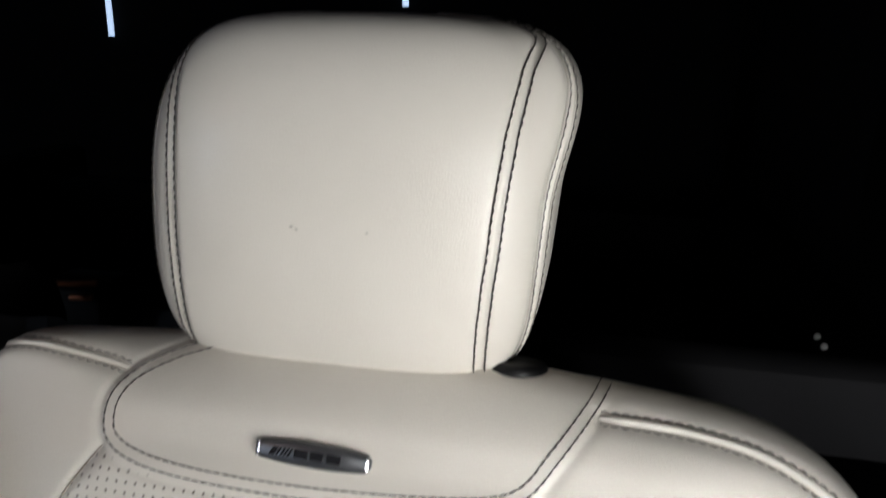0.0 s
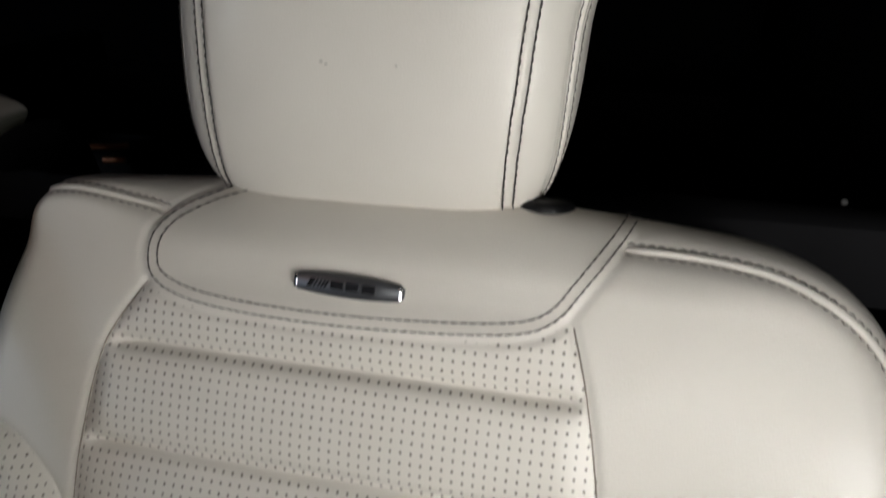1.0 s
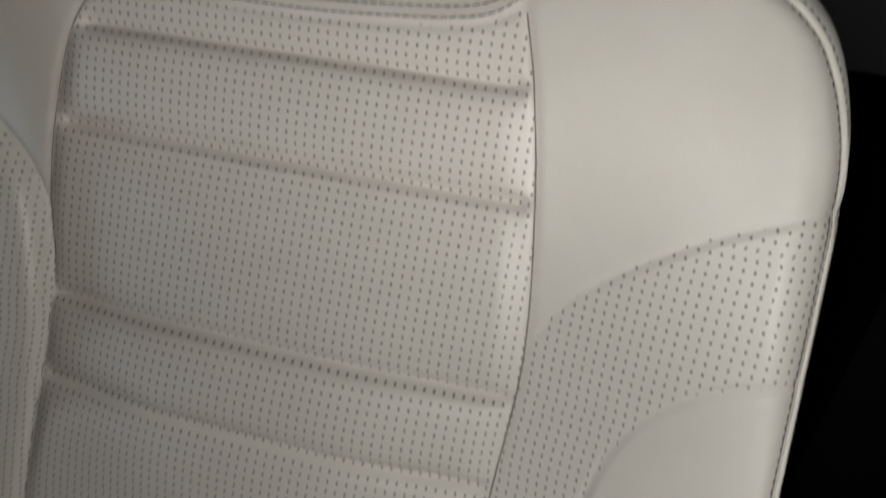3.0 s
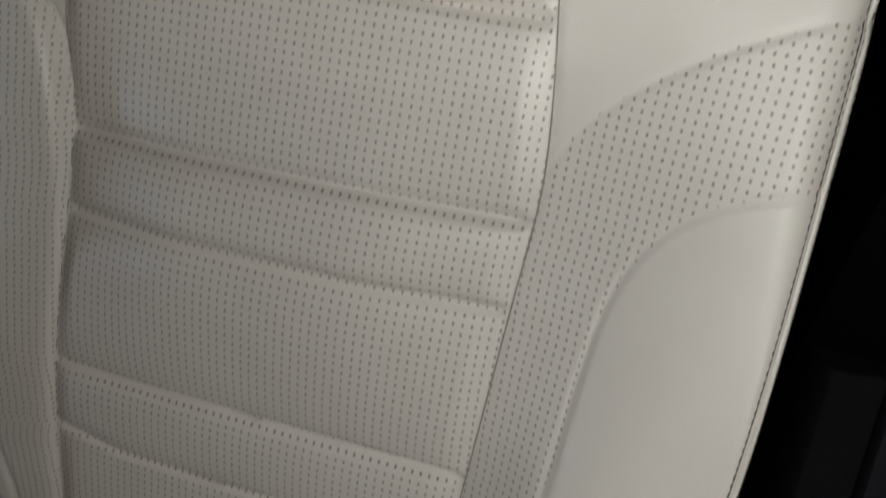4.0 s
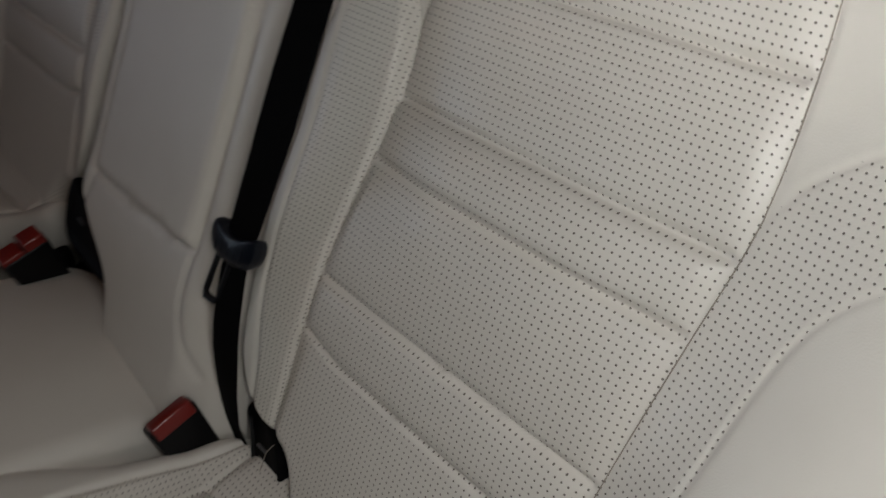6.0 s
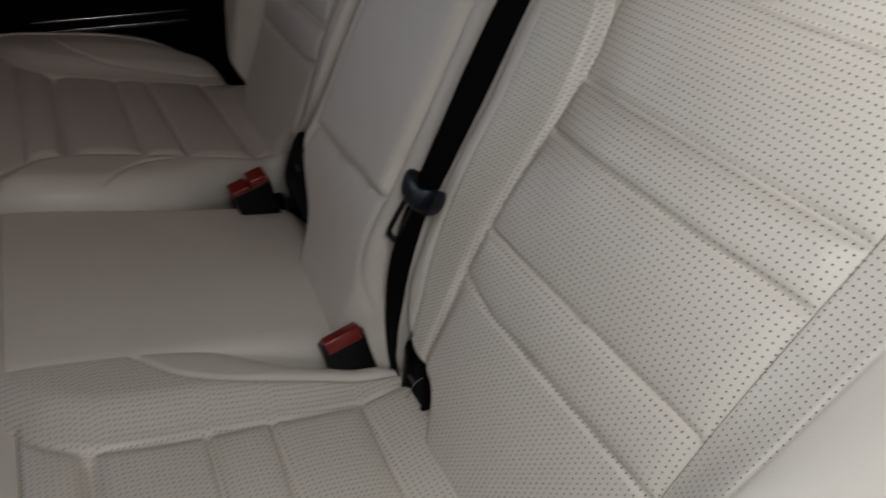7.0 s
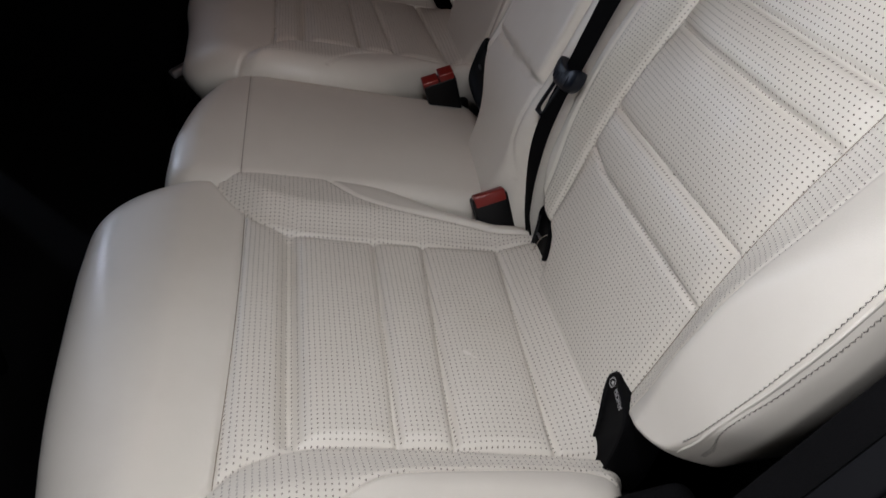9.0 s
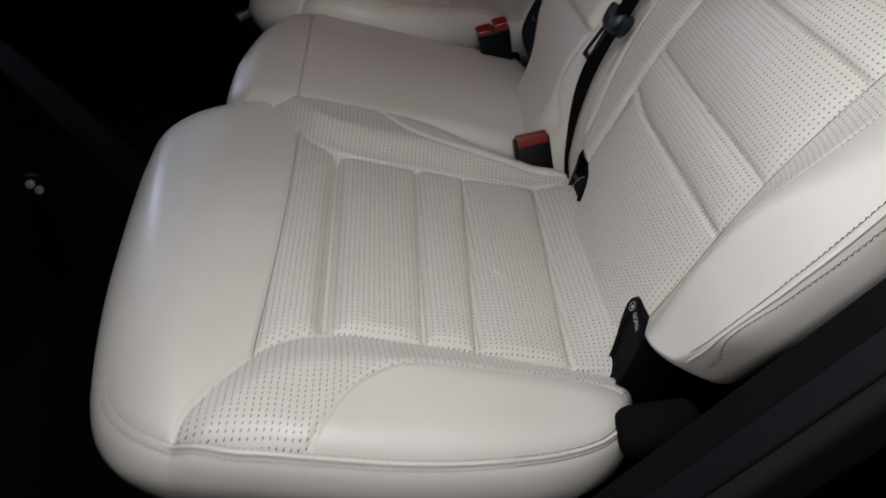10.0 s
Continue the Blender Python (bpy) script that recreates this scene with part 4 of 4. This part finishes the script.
def isofix(label, shape, d, ring, word, bar):
    """A flat black plastic funnel in the gap between back and cushion, its outline in the back's own metres."""
    frame_m = Matrix.Translation(back_point(0, 0, d)) @ Matrix((Vector(BACK_U), Vector(BACK_V), Vector(np.cross(BACK_U, BACK_V)))).transposed().to_4x4()
    line = catmull(shape, True, 0.006)[:-1]
    mid = line.mean(0)
    bm = bmesh.new()
    rings = []
    for pull, z in ((1.0, -0.05), (1.0, -0.002), (0.96, 0.0015), (0.86, 0.002), (0.78, -0.001)):
        rings.append([bm.verts.new((mid[0] + (x - mid[0]) * pull, mid[1] + (y - mid[1]) * pull, z)) for x, y in line])
    for r, q in zip(rings, rings[1:]):
        for j in range(len(r)):
            bm.faces.new((r[j], r[(j + 1) % len(r)], q[(j + 1) % len(r)], q[j]))
    bm.faces.new(rings[-1])
    bm.transform(frame_m)
    ob = part("isofix_anchor", bm, shaded_black, None)
    tagged(ob, label, "child seat anchor", "child seat anchors")
    a, b = bar
    part("anchor_bar", tube_bm([frame_m @ Vector((*a, 0.004)), frame_m @ Vector((*b, 0.004))], 0.002, 8), gunmetal, ob, "steel anchor bar")
    if ring:
        bm = bmesh.new()
        count = 28
        rims = [[bm.verts.new((ring[0] + math.cos(6.2832 * j / count) * r, ring[1] + math.sin(6.2832 * j / count) * r, 0.0032)) for j in range(count)] for r in (0.0046, 0.0054)]
        for j in range(count):
            bm.faces.new((rims[0][j], rims[0][(j + 1) % count], rims[1][(j + 1) % count], rims[1][j]))
        bm.transform(frame_m)
        part("printed_ring", bm, white_print, ob, "white printed child seat symbol")
        part("printed_mark", disc_bm(0.0019, 0.0006, frame_m @ pose(ring[0] + 0.0005, ring[1], 0.0032)), white_print, ob)
        text = bpy.data.curves.new("printed_word", "FONT")
        text.body, text.size, text.align_x, text.align_y = "ISOFIX", 0.0078, "LEFT", "CENTER"
        text.materials.append(white_print)
        print_ob = new("printed_word", text)
        print_ob.parent = ob
        print_ob.matrix_world = frame_m @ pose(word[0], word[1], 0.0034, 0, 0, word[2])
    return ob


isofix("black plastic child seat anchor with white print in the seat gap", [(0.123, 0.072), (0.133, 0.082), (0.146, 0.079), (0.174, 0.070), (0.192, 0.05), (0.204, 0.0), (0.19, -0.03), (0.176, -0.02), (0.156, 0.022), (0.130, 0.055)], 0.011, (0.1375, 0.0705), (0.1475, 0.0695, -14), ((0.174, -0.004), (0.188, -0.002)))
isofix("black plastic child seat anchor in the seat gap", [(-0.194, 0.054), (-0.207, 0.070), (-0.204, 0.081), (-0.19, 0.084), (-0.17, 0.080), (-0.148, 0.064), (-0.13, 0.04), (-0.12, 0.0), (-0.16, 0.0), (-0.18, 0.03)], -0.008, None, None, ((-0.172, 0.05), (-0.158, 0.05)))
isofix("black plastic child seat anchor in the far seat gap", [(-0.598, 0.13), (-0.594, 0.168), (-0.568, 0.156), (-0.548, 0.161), (-0.527, 0.188), (-0.50, 0.165), (-0.44, 0.118), (-0.45, 0.085), (-0.57, 0.09)], 0.040, None, None, ((-0.55, 0.13), (-0.535, 0.128)))

# ---- the car around the seats ----


def slab(name, size, m, mat, label, category, bevel=0.004, kind="structure"):
    ob = part(name, box_bm(size, m, bevel, 2), mat, None)
    return tagged(ob, label, category, kind=kind)


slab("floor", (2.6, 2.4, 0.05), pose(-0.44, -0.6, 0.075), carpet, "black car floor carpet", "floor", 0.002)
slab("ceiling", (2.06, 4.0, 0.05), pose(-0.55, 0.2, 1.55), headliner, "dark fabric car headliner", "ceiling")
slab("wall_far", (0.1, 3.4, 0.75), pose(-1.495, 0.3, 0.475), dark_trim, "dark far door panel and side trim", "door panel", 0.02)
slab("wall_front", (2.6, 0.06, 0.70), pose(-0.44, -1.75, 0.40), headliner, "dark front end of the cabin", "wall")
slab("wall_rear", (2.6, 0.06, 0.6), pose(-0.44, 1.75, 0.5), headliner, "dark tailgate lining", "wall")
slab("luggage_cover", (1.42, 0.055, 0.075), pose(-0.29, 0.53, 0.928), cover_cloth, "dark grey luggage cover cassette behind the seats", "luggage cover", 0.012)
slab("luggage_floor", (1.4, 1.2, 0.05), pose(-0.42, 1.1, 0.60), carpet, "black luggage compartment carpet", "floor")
slab("side_trim", (0.16, 1.3, 0.8), pose(0.49, 1.0, 0.47, 0, 0, 0), shaded_black, "dark plastic luggage side trim", "trim", 0.03)


def sill_sweep(name, profile, mat, parent, label=""):
    """A moulding swept along the edge of the door opening, which climbs backwards beside the seat."""
    way, side = Vector((0, 0.524, 0.852)), Vector((0, 0.852, -0.524))
    bm = bmesh.new()
    rings = []
    for s in np.linspace(-0.62, 0.23, 28):
        p = Vector((0, 0, 0.579)) + way * s
        rings.append([bm.verts.new(p + Vector((x, 0, 0)) + side * w) for x, w in profile])
    for r, q in zip(rings, rings[1:]):
        for j in range(len(profile)):
            bm.faces.new((r[j], r[(j + 1) % len(profile)], q[(j + 1) % len(profile)], q[j]))
    bm.faces.new(rings[0]), bm.faces.new(rings[-1])
    bmesh.ops.recalc_face_normals(bm, faces=bm.faces)
    return part(name, bm, mat, parent, label)


sill = sill_sweep("sill_trim", [(0.347, 0.045), (0.347, 0.004), (0.349, 0.001), (0.353, 0.0), (0.372, 0.006), (0.377, 0.005), (0.379, 0.045)], carpet, None)
tagged(sill, "black lined door sill with a plastic plate and rubber seal", "door sill", kind="structure")
sill_sweep("sill_plate", [(0.3795, 0.043), (0.3795, 0.002), (0.381, 0.0), (0.402, 0.005), (0.405, 0.009), (0.406, 0.043)], sill_plastic, sill, "dark blue-grey plastic sill plate")
sill_sweep("door_seal", [(0.4065, 0.041)] + [(0.4165 - 0.01 * math.cos(a), 0.009 - 0.01 * math.sin(a)) for a in np.linspace(0, math.pi, 9)] + [(0.4265, 0.041)], sill_rubber, sill, "matt black rubber door seal")
hinge = part("hinge_cover", box_bm((0.07, 0.10, 0.16), pose(0.268, 0.045, 0.322, 30, 0, 0), 0.02, 4), carpet, None)
tagged(hinge, "black plastic hinge cover with a rounded lever beside the cushion", "seat fitting")
part("lever", box_bm((0.056, 0.085, 0.04), pose(0.276, -0.004, 0.434, 12, 0, 0), 0.018, 5), carpet, hinge)
for z, tall in ((0.488, 0.012), (0.513, 0.007)):
    strip = part("thin_strip", box_bm((0.012, 0.33, tall), pose(-1.44, -0.160, z, 1.5, 0, 0), 0.002), chrome, None)
    tagged(strip, "satin chrome strip on the far door panel", "trim", "chrome strips", "structure")

# added closing wall, its near-black colour stands in for missing light
slab("wall_garage", (8.0, 0.1, 3.0), pose(-0.5, 2.672, 1.5), headliner, "garage wall added behind the car, near-black to look unlit", "wall")
for x, z, length in ((-1.74, 1.175, 0.9), (-0.55, 1.30, 0.9)):
    lamp = part("tube_lamp", tube_bm([(x, 2.6, z), (x, 2.6, z + length)], 0.011, 16), tube_glow, None)
    tagged(lamp, "cold white light tube on the garage wall", "tube lamp", "garage light tubes")


def screw(at, turn):
    ob = part("trim_screw", disc_bm(0.0042, 0.004, Matrix.Translation(at) @ turn, 0.001, 20), screw_glint, None)
    return tagged(ob, "small metal screw in the dark side trim, its glint put into the colour", "screw", "trim screws")


for at in ((0.437, 0.832, 0.871), (0.437, 0.801, 0.871)):
    screw(at, pose(0, 0, 0, 55, 0, 0))
outlet = part("belt_outlet", box_bm((0.075, 0.05, 0.075), pose(-0.302, 0.50, 0.955), 0.012, 4), shaded_black, None)
tagged(outlet, "glossy black belt outlet on the cassette, warm reflections added as strips", "belt outlet")
# two strips put in for warm reflections on the black plastic
for z, w, x in ((0.994, 0.044, -0.295), (0.981, 0.024, -0.291)):
    part("thin_strip", box_bm((w, 0.006, 0.006), pose(x, 0.473, z, 0, -4, 0), 0.002), warm_reflection, outlet, "reddish-brown strip standing in for a warm reflection")
bracket = part("rail_bracket", box_bm((0.05, 0.06, 0.17), pose(-1.20, -0.615, 0.18), 0.01), black_plastic, None)
tagged(bracket, "front seat rail bracket with silver end cap on the floor", "seat rail", "seat rails")
part("end_cap", box_bm((0.04, 0.05, 0.02), pose(-1.20, -0.615, 0.272, 18, -12, 25), 0.006), silver, bracket, "silver plastic end cap")

# bracket and bright discs are added to stand in for a small floor glint
rail = part("rail_bracket", box_bm((0.02, 0.03, 0.21), pose(-0.344, -0.834, 0.205), 0.006), shaded_black, None)
tagged(rail, "black bracket added on the floor to carry two glint discs", "seat rail", "seat rails")
for y, z in ((-0.822, 0.302), (-0.834, 0.312)):
    part("glint_disc", disc_bm(0.007, 0.006, pose(-0.331, y, z - 0.012, 0, 78, 0), 0.0015, 14), silver, rail, "small bright disc standing in for a glint")

# panel added in place of a side window, keeps lamp light off the rear
slab("rear_light_block", (0.06, 1.9, 0.75), pose(0.545, 1.15, 1.18), headliner, "dark panel added in the rear side window to block lamp light", "wall")
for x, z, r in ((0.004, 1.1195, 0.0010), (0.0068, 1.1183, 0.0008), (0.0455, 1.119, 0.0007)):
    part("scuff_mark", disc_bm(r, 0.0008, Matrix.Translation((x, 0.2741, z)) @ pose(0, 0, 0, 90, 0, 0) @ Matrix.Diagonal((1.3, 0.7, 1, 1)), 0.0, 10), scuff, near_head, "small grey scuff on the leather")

# two more added walls, the unlit look is put into their colour
slab("wall_garage_front", (9.0, 0.1, 3.0), pose(-0.5, -4.5, 1.5), headliner, "garage wall added ahead of the car, near-black to look unlit", "wall")
slab("wall_garage_side", (0.1, 9.0, 3.0), pose(-4.5, -0.9, 1.5), headliner, "garage wall added beside the car, near-black to look unlit", "wall")
lamp = part("tube_lamp", tube_bm([(-4.40, -3.95, 0.9), (-4.40, -3.95, 1.9)], 0.03, 16), bright_tube, None)
tagged(lamp, "cold white light tube on the garage side wall", "tube lamp", "garage light tubes")
